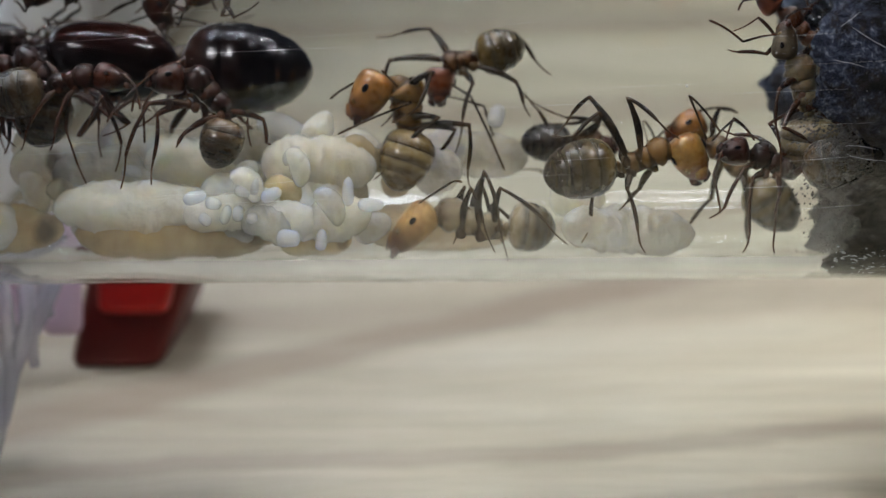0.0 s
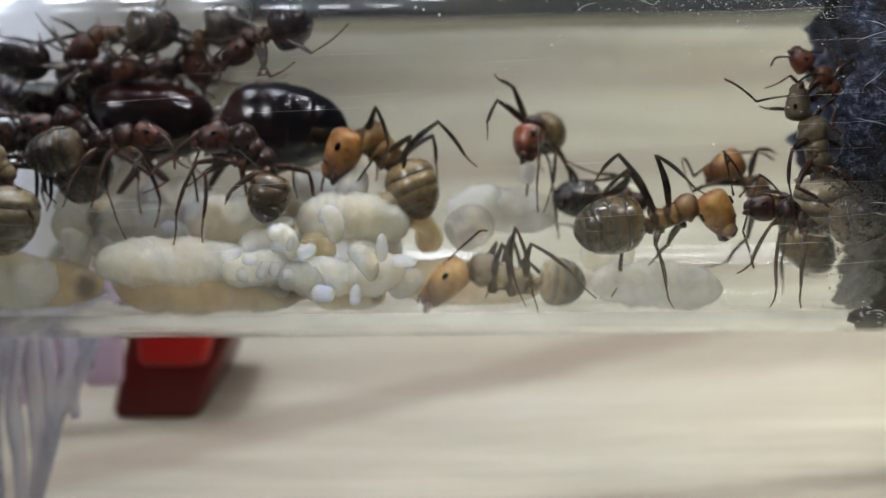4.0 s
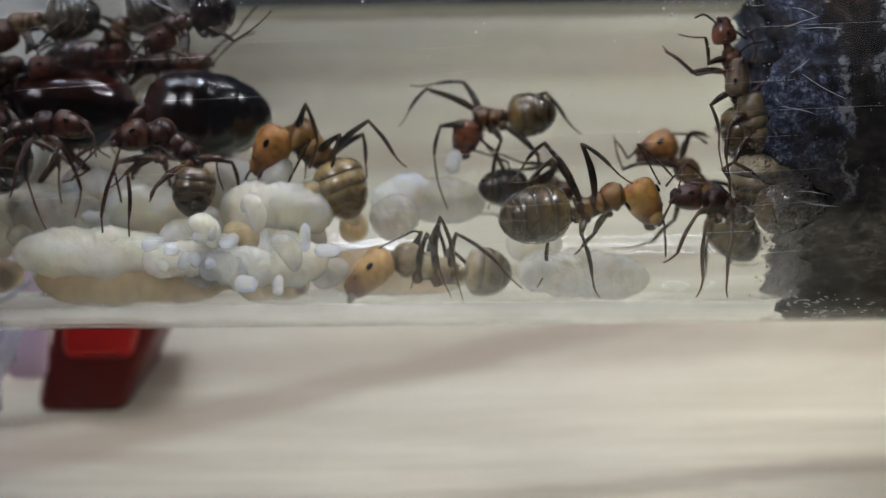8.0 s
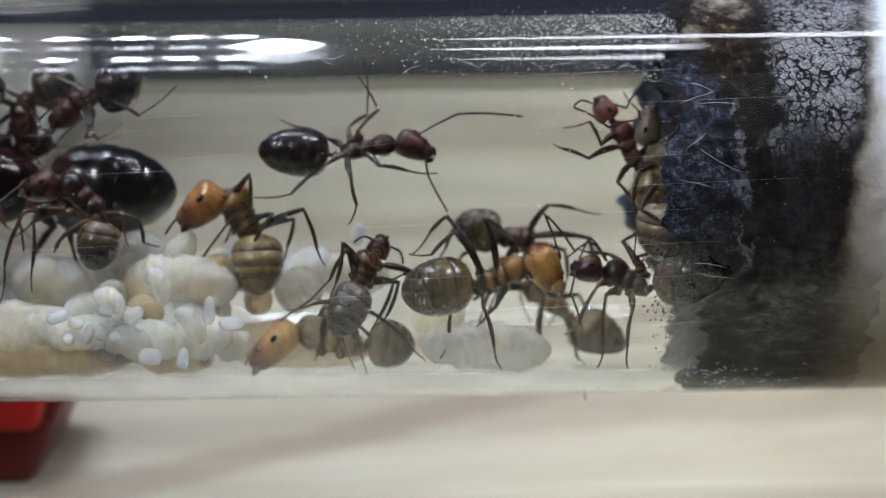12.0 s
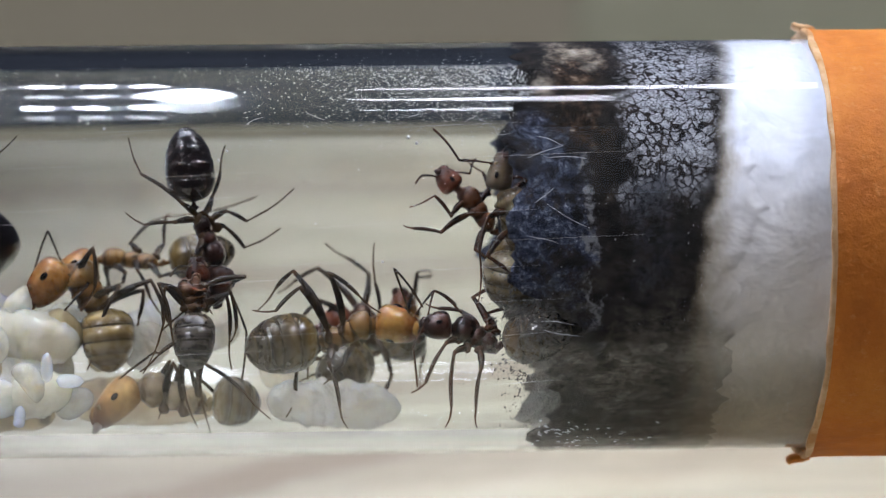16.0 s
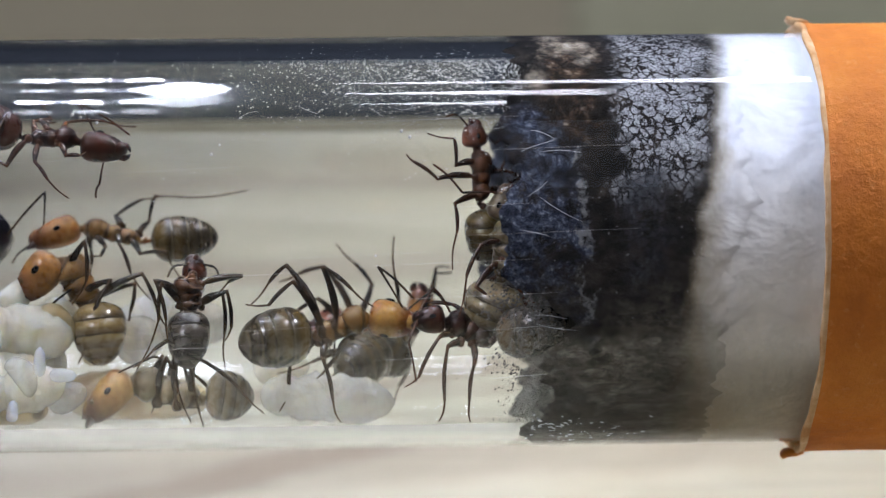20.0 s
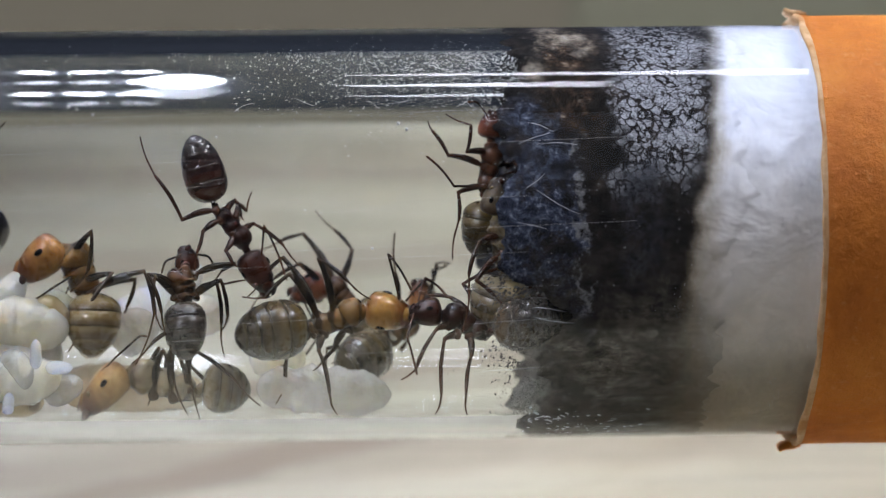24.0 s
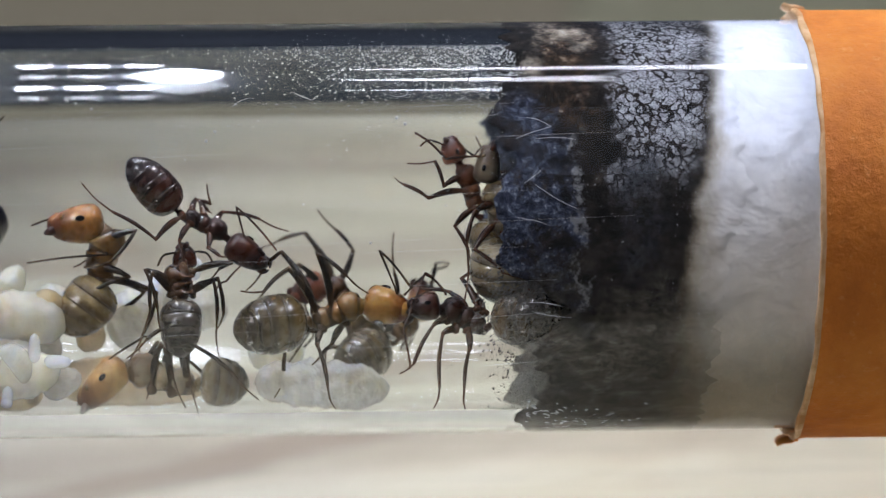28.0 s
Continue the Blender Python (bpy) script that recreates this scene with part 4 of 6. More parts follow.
brood("pupa", "bluish white pupa behind the heap", "pupa", M["egg"], -11.63, 2.2, -3, 2.5, 1.82, 1.73, 30, 0.0, 8)
brood("pupa", "cloudy pupa with a dark gut spot", "pupa", M["larva_grey_gut"], -26.8, 0.6, -3.24, 4.03, 2.01, 1.91, 10, 0.0, 8)
brood("pupa", "white pupa under the queen", "pupa", M["pupa"], -23.68, 1, -2.77, 3.37, 2.25, 2.14, -14, 0.0, 9)
brood("pupa", "white pupa under the queen", "pupa", M["pupa"], -20.34, 1.4, -3.33, 3.16, 2.17, 2.06, 12, 0.0, 9)
brood("pupa", "milky pupa beside the heap", "pupa", M["pupa"], -14.8, 0.2, -2.96, 1.78, 2.01, 1.91, 40, 0.0, 6)
brood("pupa", "white pupa beside the queen", "pupa", M["egg"], -17.98, 0.8, -1.92, 2.02, 1.12, 1.07, -20, 0.0, 6)
brood("larva", "brownish larva tail by the heap", "larva", M["larva"], -13.44, 0.4, -4.1, 1.16, 1.3, 1.23, 0, 0.0, 5)
brood("pupa", "cloudy pupa under a grey ant", "pupa", M["larva_grey"], -11.8, 0.4, -3.71, 2, 1.78, 1.69, 30, 0.0, 7)
brood("egg", "milky egg held up beside the brood", "egg", M["egg"], -9.46, 1, -1.53, 1, 0.68, 0.64, 75, 0.0, 0)
brood("pupa", "cloudy pupa deep in the heap", "pupa", M["larva_grey"], -21.48, 1.2, -4.83, 3.83, 2.07, 1.97, 6, 0.0, 8)
brood("larva", "small pale larva in the heap", "larva", M["pupa"], -18.37, -2.6, -4.64, 1.51, 0.99, 0.95, 35, 0.0, 6)
brood("larva", "small pale larva in the heap", "larva", M["pupa"], -17.13, -2.9, -5.42, 1.38, 0.95, 0.9, -12, 0.0, 6)
brood("larva", "small pale larva in the heap", "larva", M["larva_grey"], -19.44, -2.6, -5.51, 1.73, 0.99, 0.95, -28, 0.0, 6)
brood("larva", "small pale larva in the heap", "larva", M["pupa"], -15.27, -2.8, -5.4, 1.29, 0.95, 0.9, 60, 0.0, 6)
brood("larva", "small pale larva in the heap", "larva", M["larva_grey"], -14.22, -2.4, -5.56, 1.56, 1.04, 0.99, 20, 0.0, 6)
brood("larva", "small pale larva in the heap", "larva", M["larva_grey"], -19.46, -2.2, -3.91, 1.52, 0.96, 0.91, 30, 0.0, 6)
brood("pupa", "large cloudy pupa inside the heap", "pupa", M["pupa"], -16.56, -0.4, -4.41, 4.21, 2.88, 2.74, -4, 0.0, 0)
brood("larva", "cream larva among the eggs", "larva", M["pupa"], -19.78, -3.2, -4.9, 3.22, 1.38, 1.31, 4, 0.0, 7)
brood("larva", "cream larva among the eggs", "larva", M["pupa"], -17.52, -3.1, -5.19, 3.23, 1.42, 1.35, -8, 0.0, 7)
brood("larva", "cream larva among the eggs", "larva", M["pupa"], -15.47, -3, -5.17, 2.58, 1.59, 1.51, 10, 0.0, 6)
brood("pupa", "grey-white pupa under the queen", "pupa", M["larva_grey"], -25.15, 0.2, -3.58, 3.79, 2.23, 2.12, 4, 0.0, 7)
brood("pupa", "grey-white pupa under the queen", "pupa", M["pupa"], -21.82, 0.6, -3.4, 3.36, 2.46, 2.34, -10, 0.0, 7)
brood("pupa", "cloudy pupa beside the heap", "pupa", M["larva_grey"], -19.06, 1.2, -2.82, 2.93, 1.8, 1.71, 20, 0.0, 7)
brood("egg", "small milky white ant egg on the heap", "egg", M["egg"], -14.16, -4, -4.6, 1.02, 0.48, 0.48, -2, group="egg cluster")
brood("egg", "small milky white ant egg on the heap", "egg", M["egg"], -20.81, -4, -4.28, 0.91, 0.49, 0.49, 14, group="egg cluster")
brood("egg", "small milky white ant egg on the heap", "egg", M["egg"], -20.11, -4, -4.5, 0.63, 0.45, 0.45, -10, group="egg cluster")
brood("egg", "small milky white ant egg on the heap", "egg", M["egg"], -19.64, -4, -4.89, 0.7, 0.39, 0.39, 70, group="egg cluster")
brood("egg", "small milky white ant egg on the heap", "egg", M["egg"], -19.17, -4, -4.86, 0.59, 0.42, 0.42, 75, group="egg cluster")
brood("egg", "small milky white ant egg on the heap", "egg", M["egg"], -18.55, -4, -3.92, 0.66, 0.42, 0.42, 80, group="egg cluster")
brood("egg", "small milky white ant egg on the heap", "egg", M["egg"], -17.91, -4, -4.22, 0.84, 0.52, 0.52, 22, group="egg cluster")
brood("egg", "small milky white ant egg on the heap", "egg", M["egg"], -17.29, -4, -5.69, 0.94, 0.56, 0.56, 0, group="egg cluster")
brood("egg", "small milky white ant egg on the heap", "egg", M["egg"], -16.05, -4, -5.78, 0.77, 0.45, 0.45, 80, group="egg cluster")
brood("egg", "small milky white ant egg on the heap", "egg", M["egg"], -18.98, -4, -4.09, 0.66, 0.42, 0.42, -15, group="egg cluster")
brood("egg", "small milky white ant egg on the heap", "egg", M["egg"], -15.01, -4, -4.12, 1.05, 0.45, 0.45, 88, group="egg cluster")
brood("egg", "small milky white ant egg on the heap", "egg", M["egg"], -20.42, -4, -5.06, 0.52, 0.42, 0.42, -35, group="egg cluster")
brood("egg", "small milky white ant egg on the heap", "egg", M["egg"], -18.65, -4, -5.03, 0.49, 0.39, 0.39, 10, group="egg cluster")


def heap():
    """Small soft larvae and eggs heaped between the pupae, larger ones below."""
    rnd = random.Random(21)
    kinds = (("pupa", "larva"), ("larva_grey", "larva"), ("pupa", "larva"), ("larva", "larva"), ("egg", "egg"), ("larva_grey", "larva"))
    for n in range(38):
        if n < 20:
            x = rnd.triangular(-21.2, -13.6, -17.0)
            y = rnd.uniform(-3.9, 0.4)
            top = -1.9 - 0.16 * (x + 16.4) ** 2 - 0.35 * max(0, -y - 1.5)
        else:
            x, y = rnd.uniform(-29, -20.5), rnd.uniform(-0.6, 2.4)
            top = -2.4
        floor_z = -math.sqrt(6.9 ** 2 - y * y)
        if top < -5.6:
            continue
        z = rnd.uniform(max(floor_z + 0.6, -5.6), top)
        skin, what = kinds[n % 6]
        long = rnd.uniform(0.75, 1.15) if what == "egg" else rnd.uniform(1.3, 2.3)
        tall = long * rnd.uniform(0.48, 0.62)
        label = "milky ant egg stuck among larvae" if what == "egg" else "small cloudy curved larva in the heap"
        brood(what, label, what, M[skin], x, y, z, long, tall, tall, rnd.uniform(-80, 80), 0.1 * long, 5 if what == "larva" else 0, "egg cluster" if what == "egg" else "brood heap")


heap()

# ---- ants ----
HEAD = [(0, 0.25), (0.02, 0.55), (0.06, 0.78), (0.13, 0.94), (0.22, 1), (0.36, 1), (0.5, 0.96), (0.64, 0.88), (0.76, 0.77), (0.85, 0.66), (0.92, 0.53), (0.97, 0.37), (1, 0.15)]
GASTER_FORM = [(0, 0.12), (0.03, 0.42), (0.08, 0.68), (0.16, 0.87), (0.25, 0.97), (0.36, 1.0), (0.48, 1.0), (0.58, 0.97), (0.68, 0.91), (0.77, 0.81), (0.85, 0.68), (0.91, 0.53), (0.955, 0.37), (0.985, 0.2), (1, 0.05)]


def plated(form):
    """The hind body's outline with a small step down behind each plate."""
    def radius(at):
        for (a, ra), (b, rb) in zip(form, form[1:]):
            if at <= b:
                return ra + (rb - ra) * (at - a) / (b - a)
        return form[-1][1]
    places = [p for p, _ in form if all(abs(p - rim) > 0.025 for rim in RIMS)]
    out = [(p, radius(p)) for p in places]
    for rim in RIMS:
        out += [(rim - 0.02, radius(rim - 0.02) * 1.008), (rim - 0.004, radius(rim) * 1.008), (rim + 0.002, radius(rim) * 0.968), (rim + 0.022, radius(rim + 0.022) * 0.98)]
    return sorted(out)


GASTER = plated(GASTER_FORM)
CHEST = [(0.0, 0.18, 0.0), (0.04, 0.30, 0.01), (0.08, 0.36, 0.03), (0.11, 0.44, 0.06), (0.18, 0.52, 0.09), (0.27, 0.53, 0.11), (0.35, 0.47, 0.09), (0.41, 0.39, 0.05), (0.435, 0.355, 0.03), (0.47, 0.41, 0.05), (0.53, 0.44, 0.05), (0.59, 0.41, 0.02),
         (0.63, 0.34, -0.03), (0.65, 0.315, -0.04), (0.69, 0.36, -0.01), (0.76, 0.41, 0.02), (0.83, 0.40, 0.01), (0.885, 0.34, -0.04), (0.905, 0.29, -0.06), (0.95, 0.22, -0.1), (1.0, 0.12, -0.14)]
QUEEN_CHEST = [(0.0, 0.18, 0.0), (0.03, 0.35, 0.02), (0.08, 0.455, 0.05), (0.16, 0.51, 0.06), (0.3, 0.53, 0.07), (0.5, 0.53, 0.06), (0.66, 0.51, 0.04), (0.78, 0.465, 0.0), (0.87, 0.40, -0.04), (0.94, 0.29, -0.09), (1.0, 0.13, -0.14)]
LOOKS = {
    "olive": ("head_amber", "thorax_olive", "gaster_olive", "leg"),
    "honey": ("head_honey", "thorax_olive", "gaster_olive", "leg"),
    "tan": ("head_tan", "thorax_tan", "gaster_tan", "leg"),
    "fawn": ("head_amber", "thorax_olive", "gaster_fawn", "leg"),
    "brown": ("head_rust", "thorax_brown", "gaster_olive", "leg"),
    "rust": ("head_rust", "thorax_rust", "gaster_olive", "leg_brown"),
    "grey": ("head_red", "thorax_brown", "gaster_grey", "leg"),
    "dark": ("head_red", "thorax_red", "gaster_dark", "leg"),
    "dull": ("head_dull", "thorax_tan", "gaster_tan", "leg_brown"),
    "dusky": ("head_red", "thorax_red", "gaster_umber", "leg_brown"),
    "umber": ("head_red", "thorax_red", "gaster_umber", "leg_brown"),
    "red": ("head_red", "thorax_red", "gaster_brown", "leg_brown"),
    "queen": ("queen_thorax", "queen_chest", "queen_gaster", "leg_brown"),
}
ANTS = {}


def ant(key, label, look_name, at, head, thorax, gaster, legs, feelers, size=1.0, roll=0):
    """A worker in its pose. at: the place of its middle. head: x, z, length, width, way it faces, y.
    thorax: x, z of neck and waist, width. gaster: x, z of base and tip, width, y of base and tip. legs: six of hip, knee, heel, toe (x, z each), near side first. roll: how far the head is turned about its length."""
    skin_head, skin_thorax, skin_gaster, skin_leg = (M[k] for k in LOOKS[look_name])
    ob = thing("queen_ant" if look_name == "queen" else "ant", label, "ant", spot(*at), "ant colony")
    hx, hz, hl, hw, ha, hy = head
    if roll == 0 and math.cos(radians(ha)) < 0:
        roll = 180
    m = Matrix.Translation(Vector((hx, hy, hz)) * MM) @ Matrix.Rotation(radians(-ha), 4, "Y") @ Matrix.Rotation(radians(roll), 4, "X")
    skull = part("head", spindle(HEAD, hl, hw * 0.95, hw, 20), skin_head, ob, m=m)
    for s in (-1, 1):
        bm = bmesh.new()
        bmesh.ops.create_uvsphere(bm, u_segments=12, v_segments=8, radius=hw * 0.092)
        bmesh.ops.scale(bm, vec=(1.35, 0.45, 0.85), verts=bm.verts)
        part("eye", bm, M["eye"], skull, "glossy black eye", Matrix.Translation(Vector((-hl * 0.11, s * hw * 0.46, hw * 0.15)) * MM))
        stalk = [(hl * 0.20, s * hw * 0.27, hw * 0.22), (hl * 0.25, s * hw * 0.28, hw * 0.27)]
        part("antenna_socket", hose(stalk, [hw * 0.10, hw * 0.06], 8), skin_thorax, skull)
        jaw = [(hl * 0.40, s * hw * 0.18, -hw * 0.05), (hl * 0.50, s * hw * 0.20, -hw * 0.08), (hl * 0.57, s * hw * 0.13, -hw * 0.1), (hl * 0.61, s * hw * 0.03, -hw * 0.12)]
        part("mandible", hose(jaw, [hw * 0.12, hw * 0.11, hw * 0.07, hw * 0.02], 8), M["head_red"], skull)
    plate = [(hl * 0.18, 0, hw * 0.24), (hl * 0.30, 0, hw * 0.22), (hl * 0.41, 0, hw * 0.12), (hl * 0.49, 0, -hw * 0.02)]
    part("clypeus", hose(plate, [hw * 0.05, hw * 0.19, hw * 0.20, hw * 0.12], 12), skin_head, skull)
    x1, z1, x2, z2, tw = thorax
    d = Vector((x2 - x1, 0, z2 - z1))
    up = Vector((-d.z, 0, d.x)).normalized()
    if up.z < 0:
        up = -up
    spine = [Vector((hx, hy, hz)).lerp(Vector((x1, 0, z1)), 0.55)]
    radii = [tw * 0.16]
    for f, r, lift in QUEEN_CHEST if look_name == "queen" else CHEST:
        spine.append(Vector((x1, 0, z1)) + d * f + up * lift * tw)
        radii.append(tw * r)
    part("thorax", hose(spine, radii, 18, None, [0.0] + [f for f, _, _ in (QUEEN_CHEST if look_name == "queen" else CHEST)]), skin_thorax, ob)
    gx1, gz1, gx2, gz2, gw, gy1, gy2 = gaster
    waist, base = spine[-1], Vector((gx1, gy1, gz1))
    mid = waist.lerp(base, 0.5)
    node = mid + up * tw * 0.22
    part("petiole", hose([waist, mid, base], [tw * 0.11, tw * 0.12, tw * 0.10], 8), skin_thorax, ob)
    part("petiole_scale", hose([mid, node], [tw * 0.17, tw * 0.05], 8), skin_thorax, ob)
    axis = Vector((gx2 - gx1, gy2 - gy1, gz2 - gz1))
    turn = Vector((1, 0, 0)).rotation_difference(axis).to_matrix().to_4x4()
    m = Matrix.Translation((base + axis / 2) * MM) @ turn
    part("gaster", spindle(GASTER, axis.length, gw * 0.94, gw, 26, 0.0, 0.0, 0.035), skin_gaster, ob, m=m)
    if look_name == "queen":
        for k in (0.3, 0.52):
            bm = bmesh.new()
            bmesh.ops.create_icosphere(bm, subdivisions=2, radius=0.24, matrix=Matrix.Diagonal((1.4, 0.5, 0.7, 1)))
            at_ = Vector((x1, 0, z1)) + d * k + up * tw * 0.24
            part("wing_scar", bm, skin_thorax, ob, "dark stump where a wing was shed", Matrix.Translation(Vector((at_.x, -tw * 0.40, at_.z)) * MM))
        seam = [Vector((x1, 0, z1)) + d * (0.40 + 0.03 * q) + up * tw * (0.46 - 0.2 * q) + Vector((0, -tw * (0.12 + 0.13 * q), 0)) for q in range(4)]
        part("seam", hose(seam, [0.012, 0.03, 0.03, 0.012], 6), M["head_tan"], ob, "thin pale seam")
    limbs = []
    for k, leg in enumerate(legs):
        s = -1 if k < 3 else 1
        hip, knee, heel, toe = [Vector((leg[2 * i], 0, leg[2 * i + 1])) for i in range(4)]
        hip.y, knee.y, heel.y, toe.y = 0.18 * tw * s, 0.75 * s, 0.95 * s, 0.8 * s
        f = size
        thigh, shin, foot = knee - hip, heel - knee, toe - heel

        def arch(way, much):
            """A small sideways bow of a stretch of leg."""
            n = Vector((-way.z, 0.3 * s * way.length, way.x))
            if n.z < 0:
                n = Vector((way.z, 0.3 * s * way.length, -way.x))
            return n * much

        pts, fat, marks = [], [], []
        for q, r in ((0, 0.20), (0.05, 0.235), (0.11, 0.20), (0.15, 0.10), (0.18, 0.085), (0.25, 0.125), (0.42, 0.145), (0.62, 0.135), (0.82, 0.10), (0.95, 0.085), (1.0, 0.088)):
            pts.append(thigh * q + arch(thigh, 0.07) * math.sin(math.pi * q))
            fat.append(r * f)
            marks.append(0.4 * q)
        for q, r in ((0.05, 0.062), (0.2, 0.070), (0.5, 0.085), (0.75, 0.080), (0.95, 0.066), (1.0, 0.060)):
            pts.append(thigh + shin * q + arch(shin, 0.045) * math.sin(math.pi * q))
            fat.append(r * f)
            marks.append(0.4 + 0.32 * q)
        for q, r in ((0.05, 0.036), (0.40, 0.042), (0.46, 0.030), (0.60, 0.036), (0.65, 0.027), (0.77, 0.033), (0.81, 0.025), (0.92, 0.034), (1.0, 0.016)):
            pts.append(thigh + shin + foot * q - arch(foot, 0.05) * math.sin(math.pi * q))
            fat.append(r * f)
            marks.append(0.72 + 0.28 * q)
        limb = part("leg", hose(pts, fat, 8, None, marks), skin_leg, ob, m=Matrix.Translation(hip * MM))
        limbs.append((limb, hip * MM))
    horns = []
    for k, f in enumerate(feelers):
        s = -1 if k == 0 else 1
        a, b, c = [Vector((f[2 * i], hy, f[2 * i + 1])) for i in range(3)]
        a.y += 0.2 * hw * s
        b.y += 0.5 * s
        c.y += 0.7 * s
        pts, fat, marks = [], [], []
        for q, r in ((0, 0.045), (0.06, 0.05), (0.12, 0.034), (0.5, 0.042), (0.9, 0.052), (1.0, 0.044)):
            pts.append((b - a) * q + Vector((0, 0, 0.04)) * math.sin(math.pi * q))
            fat.append(r * size)
            marks.append(0.30 * q)
        for q in range(1, 21):
            pts.append((b - a).lerp(c - a, q / 20) + Vector((0, 0, 0.10)) * math.sin(math.pi * q / 20))
            fat.append((0.052 if q % 2 else 0.040) * size * (0.5 if q == 20 else 1))
            marks.append(0.45 + 0.4 * q / 20)
        horn = part("antenna", hose(pts, fat, 7, None, marks), skin_leg, ob, m=Matrix.Translation(a * MM))
        horns.append((horn, a * MM))
    ANTS[key] = (ob, limbs, horns, skull)
    return ob


ant("queen", "large dark queen ant with a glossy black abdomen", "queen", (-24.65, 1.5, 0.57),
    head=(-3.28, -0.18, 2.14, 2.03, 190, -0.3), thorax=(-2.41, 0.17, 2.4, -0.17, 3.11),
    gaster=(2.63, -0.06, 7.93, -0.3, 3.79, 0, 0),
    legs=[(-1.3, -1.04, -0.05, -1.34, -1.33, -2.73, -0.59, -5.64),
        (0.18, -1.16, -0.39, -1.38, 0.95, -2.75, 2.04, -4.8),
        (2.12, -0.73, 3.05, 0.38, 3.73, -2.22, 4.34, -3.92),
        (-1.07, -0.93, -1.97, -0.69, -2.22, -1.82, -2.71, -3.17),
        (2.12, -0.96, 2.79, -1.64, 2.09, -2.54, 2.28, -4.13),
        (2.53, -0.51, 3.51, 0.6, 4.26, -1.43, 6.16, -3.14)],
    feelers=[(-3.78, 0.01, -4.47, -0.44, -5.42, -1.79), (-3.67, -0.45, -3.35, -1.35, -4.29, -2.25)], size=1.9)
ant("B", "grey-brown ant with a tan head resting on apricot larvae", "tan", (-10.57, -2.2, -5.37),
    head=(-2.11, -0.24, 2.18, 1.31, 224, -0.1), thorax=(-1.29, 0.21, 1.4, -0.39, 1.27),
    gaster=(1.56, -0.14, 3.39, -0.43, 1.8, 0, 0.3),
    legs=[(-0.25, -0.55, 0.17, 1.25, 0.6, 0.1, 1.06, -0.96),
        (0.52, -0.67, 0.68, 1.86, 1.19, 0.32, 1.55, -1.12),
        (1.07, -0.34, 1.27, 1.24, 2.83, 0.19, 3.81, -0.74),
        (-0.68, -0.32, -0.11, 1.16, -0.35, -0.11, -0.58, -1.03),
        (0.19, -0.55, 0.48, 1.42, 0.86, -0.12, 1.33, -0.96),
        (0.85, -0.45, 0.97, 0.54, 2.16, -0.79, 2.38, -1.12)],
    feelers=[(-2.21, 0.4, -0.75, 1.35, -0.18, 1.47), (-2.7, -0.43, -3.06, -0.8, -3.15, -1.18)], size=0.95)
ant("C", "ant with an amber head and banded olive abdomen beside the queen", "fawn", (-15.46, -0.8, -0.62),
    head=(-0.95, -0.06, 2.08, 1.52, 241, -0.1), thorax=(-0.22, 0.62, 1.22, -0.72, 1.52),
    gaster=(1.45, -0.55, 2.13, -2.86, 2.1, 0, -0.6),
    legs=[(0.16, 0.06, 0.59, 1.67, 0.97, 0.24, 0.6, -0.73),
        (0.73, -0.48, 1.86, 0.43, 1.44, -1.22, 1.26, -2.94),
        (1.18, -0.72, 2.98, 0.9, 3.92, -0.46, 4.39, -0.98),
        (-0.01, 0.03, 0.28, -0.47, 0.69, -0.83, 1.08, -1.08),
        (0.57, -0.29, 0.66, 0.84, 0.3, -0.58, 0.23, -1.26),
        (1.15, -0.61, 2.65, 0.38, 2.67, -0.73, 2.64, -1.63)],
    feelers=[(-1.01, 0.57, 0.68, 0.24, -0.9, -2.4), (-1.53, -0.31, -1.77, -0.85, -2.01, -1.57)], size=1)
ant("D", "brown ant with a red-brown head walking about the brood", "brown", (-9.28, 1.6, -0.04),
    head=(-0.93, -0.76, 1.45, 1.27, 258, 0), thorax=(-0.57, -0.13, 0.56, 0.13, 1.04),
    gaster=(0.66, 0.17, 2.64, 0.47, 1.81, 0, 0.3),
    legs=[(-0.43, -0.36, -1.97, -0.45, -2.09, -1.58, -1.28, -3.73),
        (0.06, -0.32, 0.42, -0.86, -0.13, -2.16, -0.6, -3.56),
        (0.4, -0.14, 2.13, -1.01, 2.31, -1.85, 2.53, -2.42),
        (-0.34, -0.02, -1.09, 1.54, -2.17, 1.51, -3.26, 1.43),
        (-0.05, -0.02, -2.82, 0.46, -3.21, -0.55, -3.43, -1.34),
        (0.56, 0.13, 2.28, 0.96, 2.95, -0.17, 3.55, -0.89)],
    feelers=[(-1.11, -0.35, 0.28, -1.38, 1.27, -4.44), (-0.73, -1.25, 0.73, -1.83, 1.05, -3.76)], roll=75)
